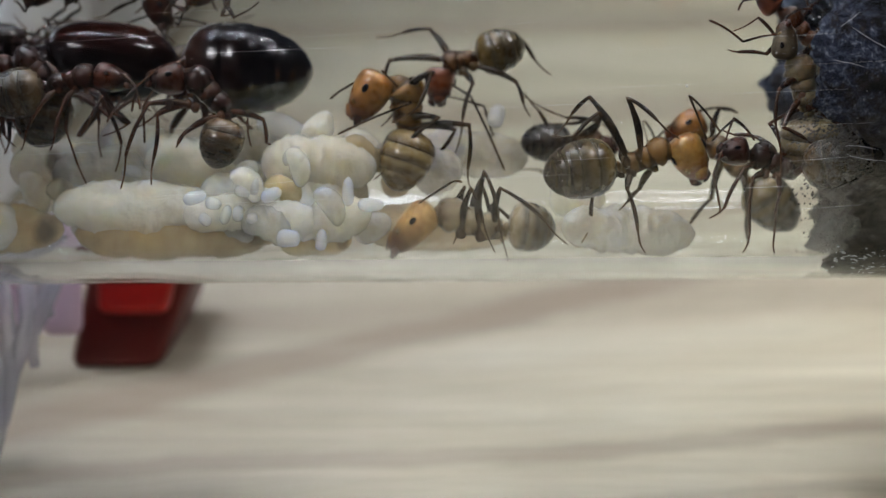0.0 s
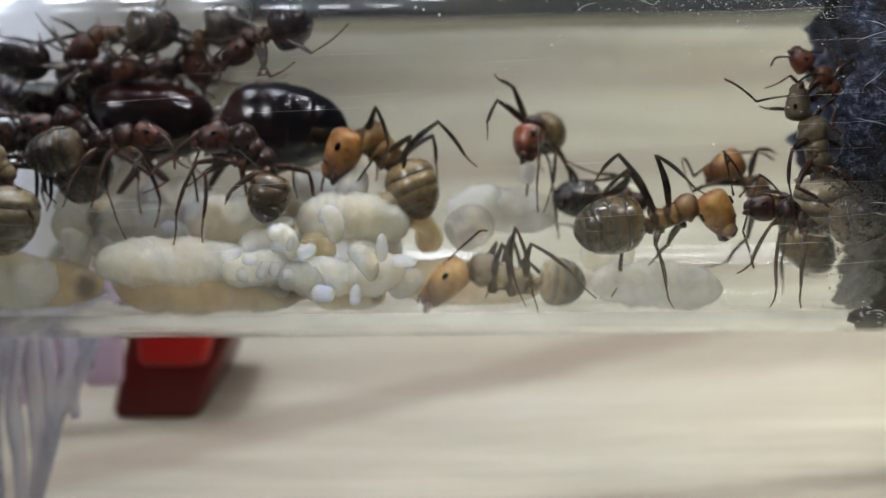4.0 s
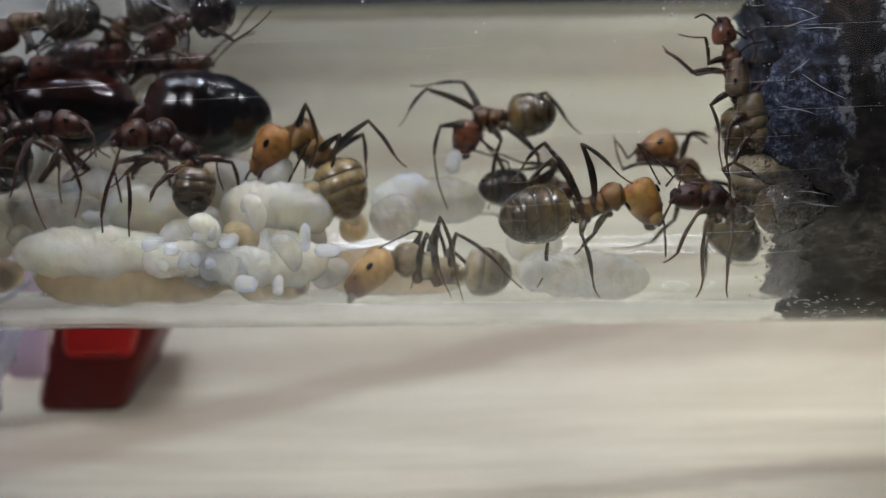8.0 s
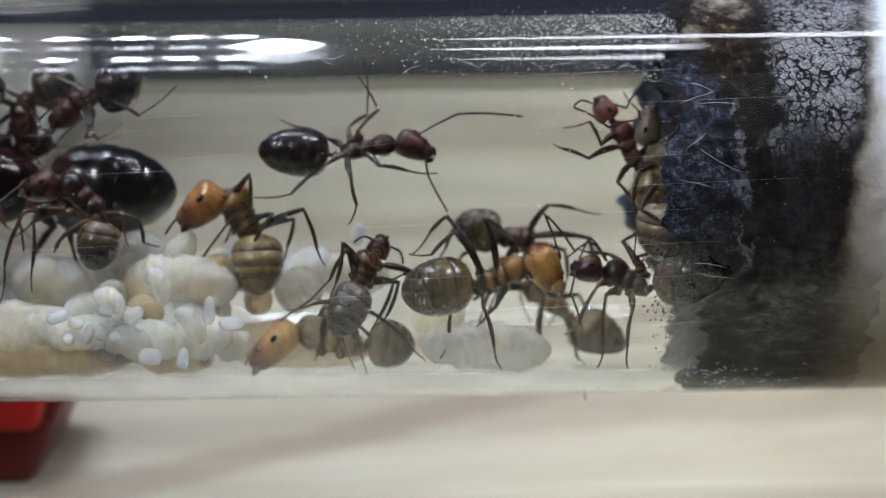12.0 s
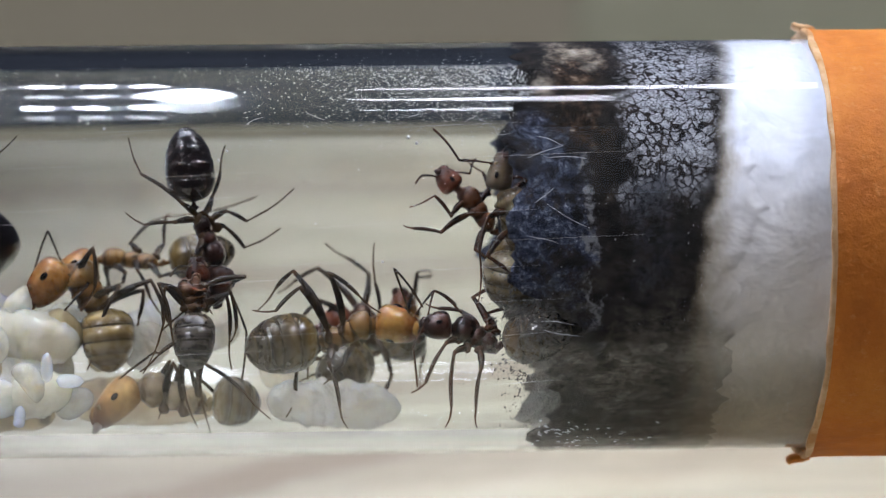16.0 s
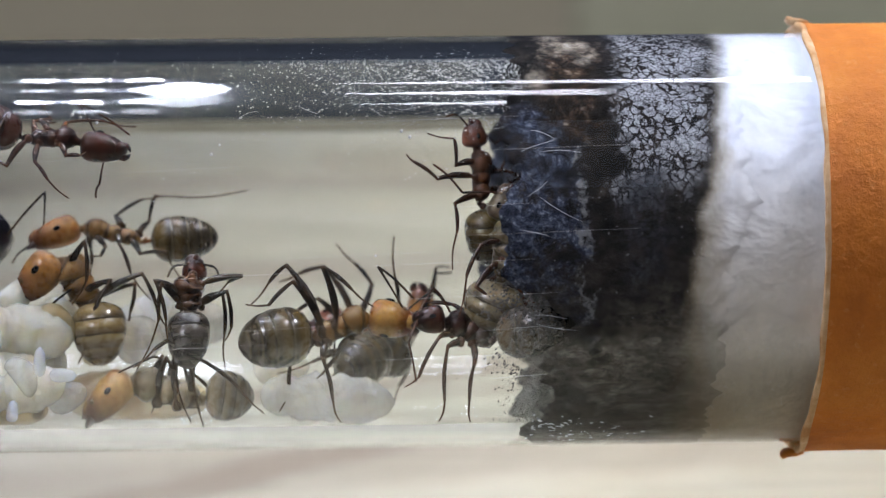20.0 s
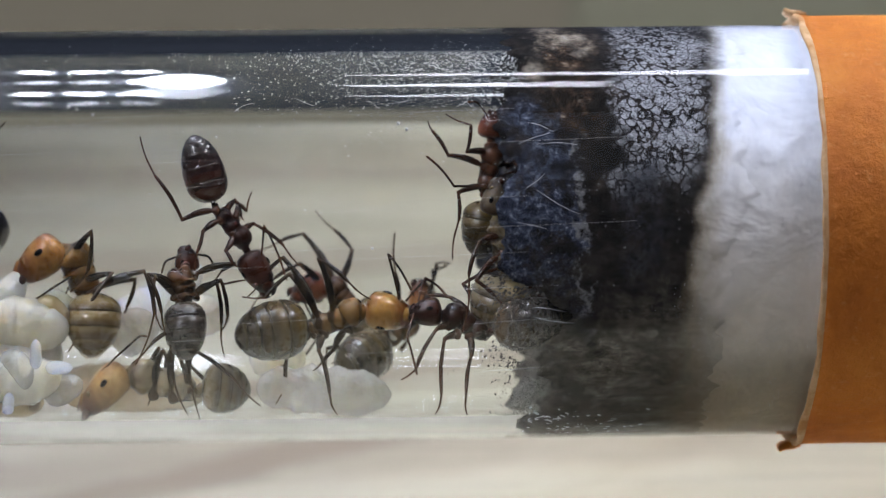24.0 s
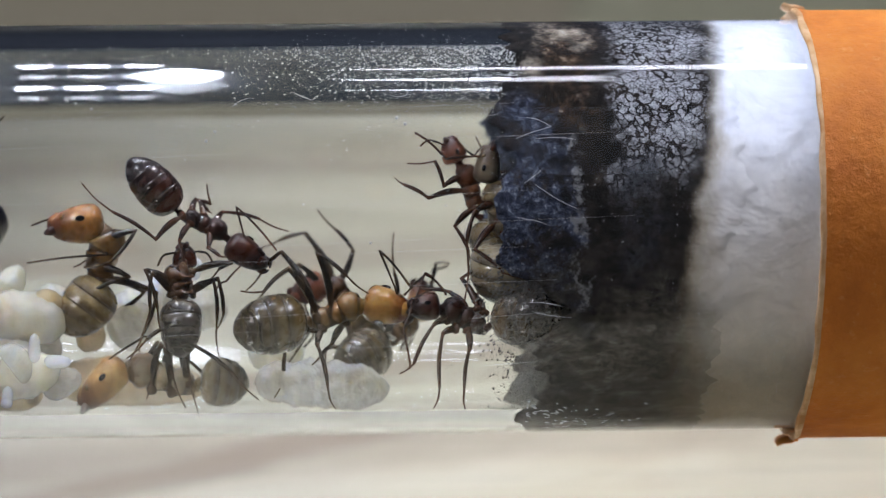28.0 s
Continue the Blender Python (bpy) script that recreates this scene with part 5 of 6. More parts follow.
ant("E", "brown ant with a round banded abdomen feeding a nestmate", "honey", (-3.86, -3.2, -2.93),
    head=(1.96, 0.08, 1.78, 1.48, 348, 0.2), thorax=(1.07, 0.15, -0.86, -0.47, 1.07),
    gaster=(-1.07, -0.29, -3.8, -0.73, 2.3, 0, -0.6),
    legs=[(-0.58, -0.43, -1.72, 1.59, -2.63, 0.75, -3.5, 0.78),
        (-0.15, -0.22, -0.63, 2.13, 0.44, 1.31, 1.29, 0.62),
        (-0.48, -0.64, -0.67, -1.19, -0.29, -2.57, 0.02, -3.55),
        (-0.79, -0.64, -1.89, -1.48, -1.97, -2.54, -2.36, -3.26),
        (-0.68, -0.21, -2.02, 2.15, -2.68, 1.52, -3.39, 0.67),
        (0.42, -0.44, -0.14, -1.33, -0.6, -1.81, -0.92, -2.09)],
    feelers=[(2.35, 0.56, 1.69, 2.19, 2.85, 0.81), (2.61, 0.47, 3.43, 1.23, 4.19, 0.54)], size=1, roll=75)
ant("G", "red-brown ant half buried in the soil, fed by a nestmate", "umber", (0.94, -3.4, -3.26),
    head=(-1.43, 0.42, 1.16, 1.06, 187, 0), thorax=(-0.84, 0.32, 0.82, -0.42, 1.02),
    gaster=(1.03, -0.17, 3.95, 0.39, 1.83, -0.8, -1.6),
    legs=[(-0.59, -0.04, -1.08, -0.14, -1.88, -1.52, -2.42, -1.87),
        (-0.27, -0.37, -0.78, -0.49, -0.93, -2.28, -1.16, -3.3),
        (0.16, -0.42, 0.21, -1.06, -0.01, -2.29, 0.04, -3.36),
        (0.27, 0.16, -0.47, 0.91, -1.32, 1.01, -1.81, 1.21),
        (0.59, 0.22, -0.01, 1.42, 1.27, 1.96, 3.49, 1.46),
        (0.82, 0.09, 0.49, 0.8, 2.2, 1.09, 3.78, 0.73)],
    feelers=[(-1.81, 0.61, -2.25, -0.38, -1.99, -1.73), (-1.73, 0.8, -1.38, 1.65, -0.58, 0.79)], size=0.95)
ant("F", "ant with an orange head behind two feeding nestmates", "olive", (0.19, 2.4, -2.57),
    head=(-1.46, 1.46, 1.65, 1.29, 205, 0), thorax=(-0.71, 0.81, 0.71, -0.81, 1.06),
    gaster=(0.94, -1.04, 2.34, -3.35, 2.11, 0, 0.3),
    legs=[(-0.37, 0.58, -2.2, 0.83, -2.89, 0.61, -3.22, 1.98),
        (-0.03, 0.11, -0.84, -1.48, -1.77, -2.39, -3.37, -2.6),
        (0.42, -0.35, 0.52, -2.18, 0.4, -3.33, 0.28, -4.23),
        (-0.49, 0.81, -0.02, 2.06, 0.55, 1.94, 0.73, 1.8),
        (0.19, -0.12, 1.45, -0.13, 1.67, -1.74, 2.12, -3.35),
        (0.53, -0.58, 1.43, -3.34, 1.54, -3.56, 2.34, -3.64)],
    feelers=[(-1.73, 1.85, -2.77, 1.18, -3.15, 1.98), (-1.5, 1.96, -0.25, 2.13, 0.66, 1.82)])
ant("H", "red-brown ant climbing the soil plug", "rust", (0.94, -1.5, 1.51),
    head=(-1.12, 1.04, 0.97, 0.97, 130, 0), thorax=(-0.67, 0.6, 0.53, -0.93, 0.88),
    gaster=(0.76, -1.11, 2.17, -2.83, 1.67, 0, 0),
    legs=[(-0.42, 0.26, -1.06, -0.35, -1.66, 0.44, -2.64, 0.05),
        (-0.09, -0.23, -1.47, -0.95, -2.54, -0.75, -2.92, -0.61),
        (0.37, -0.73, -0.2, -1.67, 0.55, -2.38, 1.44, -3.59),
        (-0.38, 0.28, 0.52, 0.41, 0.3, 1.29, -0.42, 1.89),
        (-0.04, -0.15, 0.6, 0.71, 1.66, 1.05, 2.02, 0.95),
        (0.38, -0.67, 1.23, 0.06, 2.72, -0.36, 3.42, -0.27)],
    feelers=[(-1.38, 1.1, -2.01, 1.15, -2.36, 0.8), (-1.15, 1.32, -0.26, 1.12, 0.08, 1.67)], size=0.9)
ant("H2", "grey-brown ant hanging on the front of the soil plug", "dull", (2.36, -3, 1.19),
    head=(-0.35, 1.67, 1.37, 0.99, 78, 0), thorax=(-0.2, 1.02, 0.2, -1.02, 1.24),
    gaster=(0.2, -1.24, -0.08, -3.49, 2.36, 0, 0.3),
    legs=[(-0.04, 0.27, -0.9, -0.04, -1.22, -1.22, -1.33, -3.36),
        (0.06, -0.38, -0.92, -1.44, 0.15, -2.31, 1.54, -2.54),
        (0.16, -0.81, 0.91, -1.24, 1.86, -2.54, 2.61, -2.98),
        (-0.04, 0.7, 0.62, 1.33, 1.48, 1.75, 2.77, 2.06),
        (0.07, 0.05, 1.03, -0.17, 2.32, -0.4, 3.28, -0.52),
        (0.16, -0.81, 1.23, -1.68, 2.09, -1.26, 2.52, -1.05)],
    feelers=[(-0.66, 1.99, -1.95, 1.9, -3.12, 2.87), (-0.45, 2.2, -0.01, 2.63, 0.95, 2.72)])
ant("I", "dark red-brown ant with a black abdomen walking along the glass", "dark", (-11.72, -1.6, 1.46),
    head=(1.25, -1.19, 1.5, 1.16, 300, 0), thorax=(0.74, -0.77, -1.2, 0.24, 0.85),
    gaster=(-1.6, 0.47, -3.76, 2.27, 1.91, 0, -0.3),
    legs=[(-0.45, -0.22, -0.2, -1, 0.64, -1.68, 1.66, -2.34),
        (-1.03, 0.06, -1.44, -0.65, -1.99, -1.64, -2.75, -2.01),
        (-1.07, 0.15, -1.78, 0.25, -3.68, 0.23, -4.89, 1.04),
        (-0.31, 0.34, -0.17, 0.58, 0.98, 0.65, 1.27, 2.21),
        (-0.67, 0.34, -0.39, 0.98, 0.46, 1.02, 1.48, 3.05),
        (-0.98, 0.32, -1.33, 1.02, -1.87, 1.89, -2.53, 2.7)],
    feelers=[(1.45, -0.91, 3.32, -1.42, 5.12, -3.22), (1.49, -1.58, 0.99, -2.46, 0.72, -4.02)], size=0.95, roll=75)
ant("J", "grey ant seen from behind, standing over a resting nestmate", "grey", (-9.46, -3.4, -1.47),
    head=(0, 0.84, 0.9, 0.94, 90, 1), thorax=(-0.02, 0.46, -0.04, -0.69, 1.11),
    gaster=(-0.06, -0.69, -0.06, -2.69, 1.62, -0.2, -1),
    legs=[(-0.38, -0.53, -1.08, 0.31, -1.14, -0.97, -1.94, -2.79),
        (-0.39, -0.1, -1.33, 0.43, -0.88, -0.96, -0.69, -2.02),
        (-0.21, -0.63, -0.49, -1.59, -1.32, -2.08, -2.07, -2.73),
        (0.25, -0.56, 1.26, 0.02, 1.44, -1.34, 1.21, -1.85),
        (0.25, -0.41, 1.09, -0.07, 1.19, -1.56, 1.26, -2.87),
        (0.19, 0.23, 1.82, 0.6, 1.29, 0.36, 0.84, -0.12)],
    feelers=[(-0.14, 0.96, -0.67, 0.95, -0.96, 0.52), (0.13, 0.97, 0.71, 0.98, 1.03, 0.52)], size=0.95)
ant("K", "brown ant under the queen with a pale round abdomen", "dusky", (-20.42, -2.2, -0.47),
    head=(-1.59, 0.32, 1.45, 1.23, 196, 0), thorax=(-0.92, 0.62, 0.92, -0.62, 1.15),
    gaster=(0.95, -0.86, 0.66, -2.75, 1.72, -0.2, -0.6),
    legs=[(-0.56, -0.49, -1.68, -1.03, -1.6, -2.69, -1.58, -3.69),
        (-0.23, -0.6, -2.05, -0.65, -2.67, -2.68, -2.79, -4.18),
        (0.76, -0.73, -0.58, -1.59, -0.75, -1.99, -0.82, -2.15),
        (-0.67, -0.05, -1.12, -0.48, -2.02, -1.14, -2.81, -1.79),
        (0.11, -0.28, 0.42, -1.17, 1.54, -0.52, 1.85, -1.85),
        (0.65, -0.62, 2.2, -0.75, 2.41, -1.63, 3.07, -1.75)],
    feelers=[(-2.1, 0.52, -3.12, -0.68, -3.58, -1.56), (-1.99, 0.08, -2.46, -0.91, -2.26, -2.24)])
ant("L1", "dark red-brown ant with an olive abdomen near the closed end", "dusky", (-27.47, -1.4, 0.34),
    head=(-1.34, 0.15, 1.4, 1.27, 170, 0), thorax=(-0.63, 0.37, 0.63, -0.37, 1.49),
    gaster=(0.63, -0.67, 0.25, -2.85, 2.36, 0, -0.3),
    legs=[(-0.06, -0.21, 1.67, -1.03, 1.53, -2.17, 2.83, -5.21),
        (-0.18, -0.32, -1.35, -1, -1.26, -2.61, -1.52, -3.75),
        (0.4, -0.44, -0.78, -1.46, -0.68, -2.61, -0.92, -3.07),
        (-0.41, 0.03, -2.15, 0.62, -3.31, 0.64, -4.37, 0.3),
        (0.17, -0.21, 2.25, -1.03, 2.47, -1.95, 2.58, -3.33),
        (0.29, -0.32, 2.93, -1.73, 3.87, -1.05, 4.55, -1.52)],
    feelers=[(-1.8, 0.39, -3.17, 2.13, -3.53, 1.56), (-1.69, -0.07, -3.11, -0.98, -3.82, -1.66)])
ant("L2", "grey ant with a large dull abdomen at the closed end", "dull", (-30.07, -3, -0.96),
    head=(-1.04, 0.85, 1.29, 1.11, 200, 0), thorax=(-0.54, 0.57, 0.54, -0.57, 1.07),
    gaster=(0.43, -0.68, 0.04, -3.4, 2.76, 0, -0.2),
    legs=[(-0.25, 0.12, -1.06, -0.1, -1.43, -1.23, -1.33, -2.37),
        (0.09, -0.23, -0.84, -0.56, -1.21, -1.91, -1.45, -2.82),
        (0.43, -0.57, 1.22, -1.48, 1.55, -1.94, 1.48, -2.5),
        (-0.25, 0.34, 0.79, 0.33, 1.93, -0.13, 2.37, -1.04),
        (0.09, 0, 1.47, -0.13, 1.68, -1.04, 2.13, -1.49),
        (0.32, -0.34, -0.62, -1.24, -1.09, -1.69, -1.51, -1.91)],
    feelers=[(-1.5, 1.15, -1.61, 1.72, -1.37, 2.17), (-1.39, 0.58, -1.57, -0.1, -1.54, -1)])
ant("L3", "red-brown ant crowded against the closed end", "red", (-29.71, 1, -0.27),
    head=(-1.24, 0.39, 1.39, 1.3, 190, 0), thorax=(-0.59, 0.24, 0.59, -0.24, 1.16),
    gaster=(0.71, -0.31, 2.36, -1.39, 1.86, 0, 0.2),
    legs=[(-0.36, 0.05, -1.21, -0.88, -1.7, -1.35, -1.95, -2.06),
        (0, -0.07, -0.5, -1.13, -0.99, -1.83, -1.24, -2.3),
        (0.36, -0.19, 0.82, -1.14, 0.69, -1.85, 0.91, -2.55),
        (-0.24, 0.17, -0.94, 1.24, -1.89, 1.48, -2.73, 1.26),
        (0.12, 0.05, 0.73, 0.98, 1.45, 1.21, 1.93, 0.97),
        (0.36, -0.07, 1.43, -0.44, 1.9, -0.92, 2.37, -1.16)],
    feelers=[(-1.78, 0.78, -2.37, 1.37, -2.91, 0.91), (-1.79, 0.3, -2.4, -0.4, -2.66, -1.1)])
ant("M1", "dark ant with a speckled abdomen high in the tube", "dark", (-26.96, 0.6, 2.56),
    head=(1.3, -0.13, 1.39, 1.02, 5, 0), thorax=(0.47, -0.19, -1.38, 0.02, 0.83),
    gaster=(-1.9, 0.07, -4.89, 0.82, 1.71, 0, 0),
    legs=[(-0.24, -0.23, -1.08, -0.69, -0.92, -1.27, -1.16, -1.67),
        (-0.71, -0.18, -1.8, -1.15, -2.51, -1.02, -3.59, -1.64),
        (-1.14, -0.08, -4.05, -0.65, -4.53, -0.41, -4.68, -0.87),
        (-0.24, -0.04, -1.42, 0.49, -2.23, 1.44, -2.81, 2.15),
        (-0.47, -0.04, -1.06, 0.48, -1.64, 1.08, -1.99, 1.67),
        (-0.95, 0.01, -2.61, 0.27, -3.82, -0.88, -4.3, -1.16)],
    feelers=[(1.66, 0.1, 2.37, 0.44, 2.9, 0.89), (1.77, -0.07, 2.6, -0.27, 3.11, -0.74)], size=0.95)
ant("M2", "red-brown ant hanging from the top of the tube", "grey", (-22.84, 2.2, 3.89),
    head=(-0.11, -1.03, 1.41, 1.17, -70, 0), thorax=(-0.15, -0.53, 0.15, 0.53, 1.13),
    gaster=(0.27, 0.53, 1.95, 1.21, 1.97, 0, 0),
    legs=[(-0.1, -0.18, -1.29, 0.32, -2.24, 0.8, -1.5, 1.98),
        (0.02, -0.06, 0.61, -0.9, 1.08, -1.14, 1.57, -0.2),
        (0.15, 0.18, 0.86, 0.05, 1.82, 0.27, 2.07, 0.97),
        (-0.1, -0.06, -1.3, -0.63, -2.27, -1.09, -2.75, -1.32),
        (0.02, 0.06, -1.04, 0.78, -1.75, 1.27, -1.5, 2.21),
        (0.15, 0.18, 1.57, -0.44, 2.53, 0.26, 2.78, 0.73)],
    feelers=[(-0.35, -1.4, 0.11, -2.07, 0.59, -2.43), (0.12, -1.41, 0.6, -1.61, 0.85, -0.9)])
ant("M3", "dark brown ant hanging head down from the glass", "dark", (-20.07, -0.6, 3.94),
    head=(-0.82, -0.56, 1.23, 1.05, 215, 0), thorax=(-0.35, -0.22, 0.35, 0.22, 1),
    gaster=(0.4, 0.29, 2.2, 0.72, 1.92, 0, 0),
    legs=[(-0.12, -0.11, 0.22, -1.04, 0.56, -1.55, 1.54, -0.96),
        (0.12, 0, 0.33, -1.04, 0.1, -1.49, 0.56, -1.38),
        (0.35, 0.11, 1.5, -0.25, 2.19, -0.65, 3.7, 0.52),
        (-0.12, 0, -1.04, 0.13, -1.52, -1.01, -1.99, -1.35),
        (0.12, 0.11, -0.8, 0.82, -1.26, 1.05, -1.49, 1.29),
        (0.35, 0.11, 1.05, 0.56, 1.28, 0.78, 1.52, 1.01)],
    feelers=[(-1.16, -0.21, -1.75, -0.89, -2.22, -1.46), (-1.17, -0.79, -1.52, -1.24, -1.75, -1.12)])
ant("M4", "grey-brown ant clinging under the glass ceiling", "grey", (-26.46, 1.2, 4.19),
    head=(-1.08, -0.55, 1.4, 1.21, 220, 0), thorax=(-0.6, -0.2, 0.6, 0.2, 1.07),
    gaster=(0.74, 0.2, 2.97, 0.45, 2, 0, 0),
    legs=[(-0.36, -0.21, 0.46, -1.04, 1.55, 0, 2.27, 0.69),
        (0, -0.09, 0.1, -1.15, 1.06, -0.7, 1.55, 0),
        (0.36, 0.02, 1.53, -0.94, 2.25, -0.24, 2.51, 0.92),
        (-0.36, -0.09, -1.31, 0.28, -2.01, 0.76, -2.49, 1),
        (0, 0.02, -2.03, 0.05, -2.87, -0.17, -2.98, 0.3),
        (0.36, 0.02, 1.32, 0.94, 2.04, 1.4, 2.43, 2.1)],
    feelers=[(-1.44, -0.78, -2.03, -0.42, -2.75, -0.17), (-1.45, -1.01, -1.81, -1.36, -2.28, -0.88)])
ant("M5", "red-headed ant walking above the queen", "red", (-22.05, 3.2, 2.53),
    head=(1.91, 0.02, 1.53, 1.11, 8, 0), thorax=(1.04, -0.08, -1.05, 0.08, 1.02),
    gaster=(-1.28, 0.09, -4.3, 0.29, 2.04, 0, 0),
    legs=[(0.7, -0.12, 1.15, -0.82, 1.61, -1.06, 1.82, -1.99),
        (0.11, -0.12, -0.71, -0.8, -0.59, -1.5, -0.5, -1.96),
        (-0.58, -0.06, -1.64, -0.33, -2.81, -0.77, -3.76, -1.46),
        (0.7, 0.06, 1.19, 1.25, 0.96, 1.72, 0.74, 2.18),
        (0, 0.07, -0.21, 1.04, -1.38, 0.83, -2.08, 0.6),
        (-0.58, 0.08, -1.85, 0.37, -3.01, 0.62, -3.7, 1.09)],
    feelers=[(2.45, 0.31, 3.97, 1.22, 5.15, 2.24), (2.51, -0.15, 3.27, 1, 4.21, 1.67)])
ant("N", "olive ant with an amber head resting above the brood", "olive", (-13.73, 1.4, 0.27),
    head=(-1.88, -0.33, 2.01, 1.21, 205, -0.2), thorax=(-0.82, -0.05, 1.46, -0.34, 0.83),
    gaster=(1.87, -0.36, 4.51, -0.07, 1.84, 0, 0.2),
    legs=[(-0.37, -0.24, 0.19, -0.7, 0.06, -1.05, -0.9, -1.06),
        (0.52, -0.13, 0.72, -0.56, 1.22, -1.61, 2.09, -2.68),
        (1.01, -0.28, 1.54, -0.89, 2.56, -0.75, 3.24, -1.8),
        (-0.55, -0.14, -0.56, -0.81, -0.52, -1.48, -0.5, -2.2),
        (0.66, 0.11, 0.35, 0.53, 1.37, 1.27, 2.17, 1.45),
        (1.34, -0.15, 1.69, 0.39, 1.85, 1.45, 5.58, 1.89)],
    feelers=[(-2.3, 0.02, -2.46, 1.31, -3.59, -0.63), (-2.53, -0.59, -3.17, -1.1, -3.54, -1.66)], size=0.95)
ant("O", "dark red ant with a brown abdomen walking along the glass", "red", (-8.44, -2.2, 0.43),
    head=(1.25, -1.23, 1.7, 1.2, 327, 0), thorax=(0.45, -0.6, -1.12, 0.27, 0.82),
    gaster=(-1.39, 0.43, -3.14, 2.35, 1.63, 0, -0.3),
    legs=[(-0.16, -0.32, -0.15, -0.98, 0.3, -1.29, 0.55, -1.31),
        (-0.83, -0.04, -1.23, -0.7, -1.08, -1.46, -0.68, -2.46),
        (-1.07, 0.25, -2.11, -0.64, -3.68, 0.39, -4.86, 1.49),
        (0.05, -0.1, 0.31, 0.34, 1.67, 0.08, 2.86, -0.43),
        (-0.39, 0.17, -0.57, 0.8, -0.14, 0.64, -0.27, 1.42),
        (-0.82, 0.32, -0.71, 0.85, -0.26, 0.4, -0.09, 0.29)],
    feelers=[(1.28, -1.01, 0.9, 0.54, 2.42, -1.11), (1.1, -1.62, 0.42, -2.3, 0, -2.66)], size=0.9, roll=75)
ant("P", "tan-headed ant beside the brood near the queen", "dusky", (-25.63, -2.4, -0.06),
    head=(1.49, 0.16, 1.41, 1.06, -18, 0), thorax=(0.95, 0.12, -0.96, -0.12, 1.1),
    gaster=(-1.13, -0.18, -3.51, -0.6, 1.94, 0, 0),
    legs=[(0.59, -0.21, 1.25, -0.55, 0.79, -1.42, 0.45, -1.86),
        (0.15, -0.2, -0.31, -0.97, -0.55, -1.85, -0.78, -2.51),
        (-0.51, -0.19, -1.19, -0.96, -1.66, -1.84, -1.89, -2.5),
        (0.6, 0.13, 1.46, -1.21, 2.01, -1.55, 0.96, -2.04),
        (0.16, 0.13, 1.03, -0.76, 1.66, -2.32, 1.42, -3.42),
        (-0.51, 0.03, -1.16, 0.81, -1.83, 0.38, -2.51, -0.5)],
    feelers=[(1.93, 0.33, 2.48, -0.12, 2.68, -1), (1.97, 0.06, 2.36, -0.34, 2.13, -1.11)])


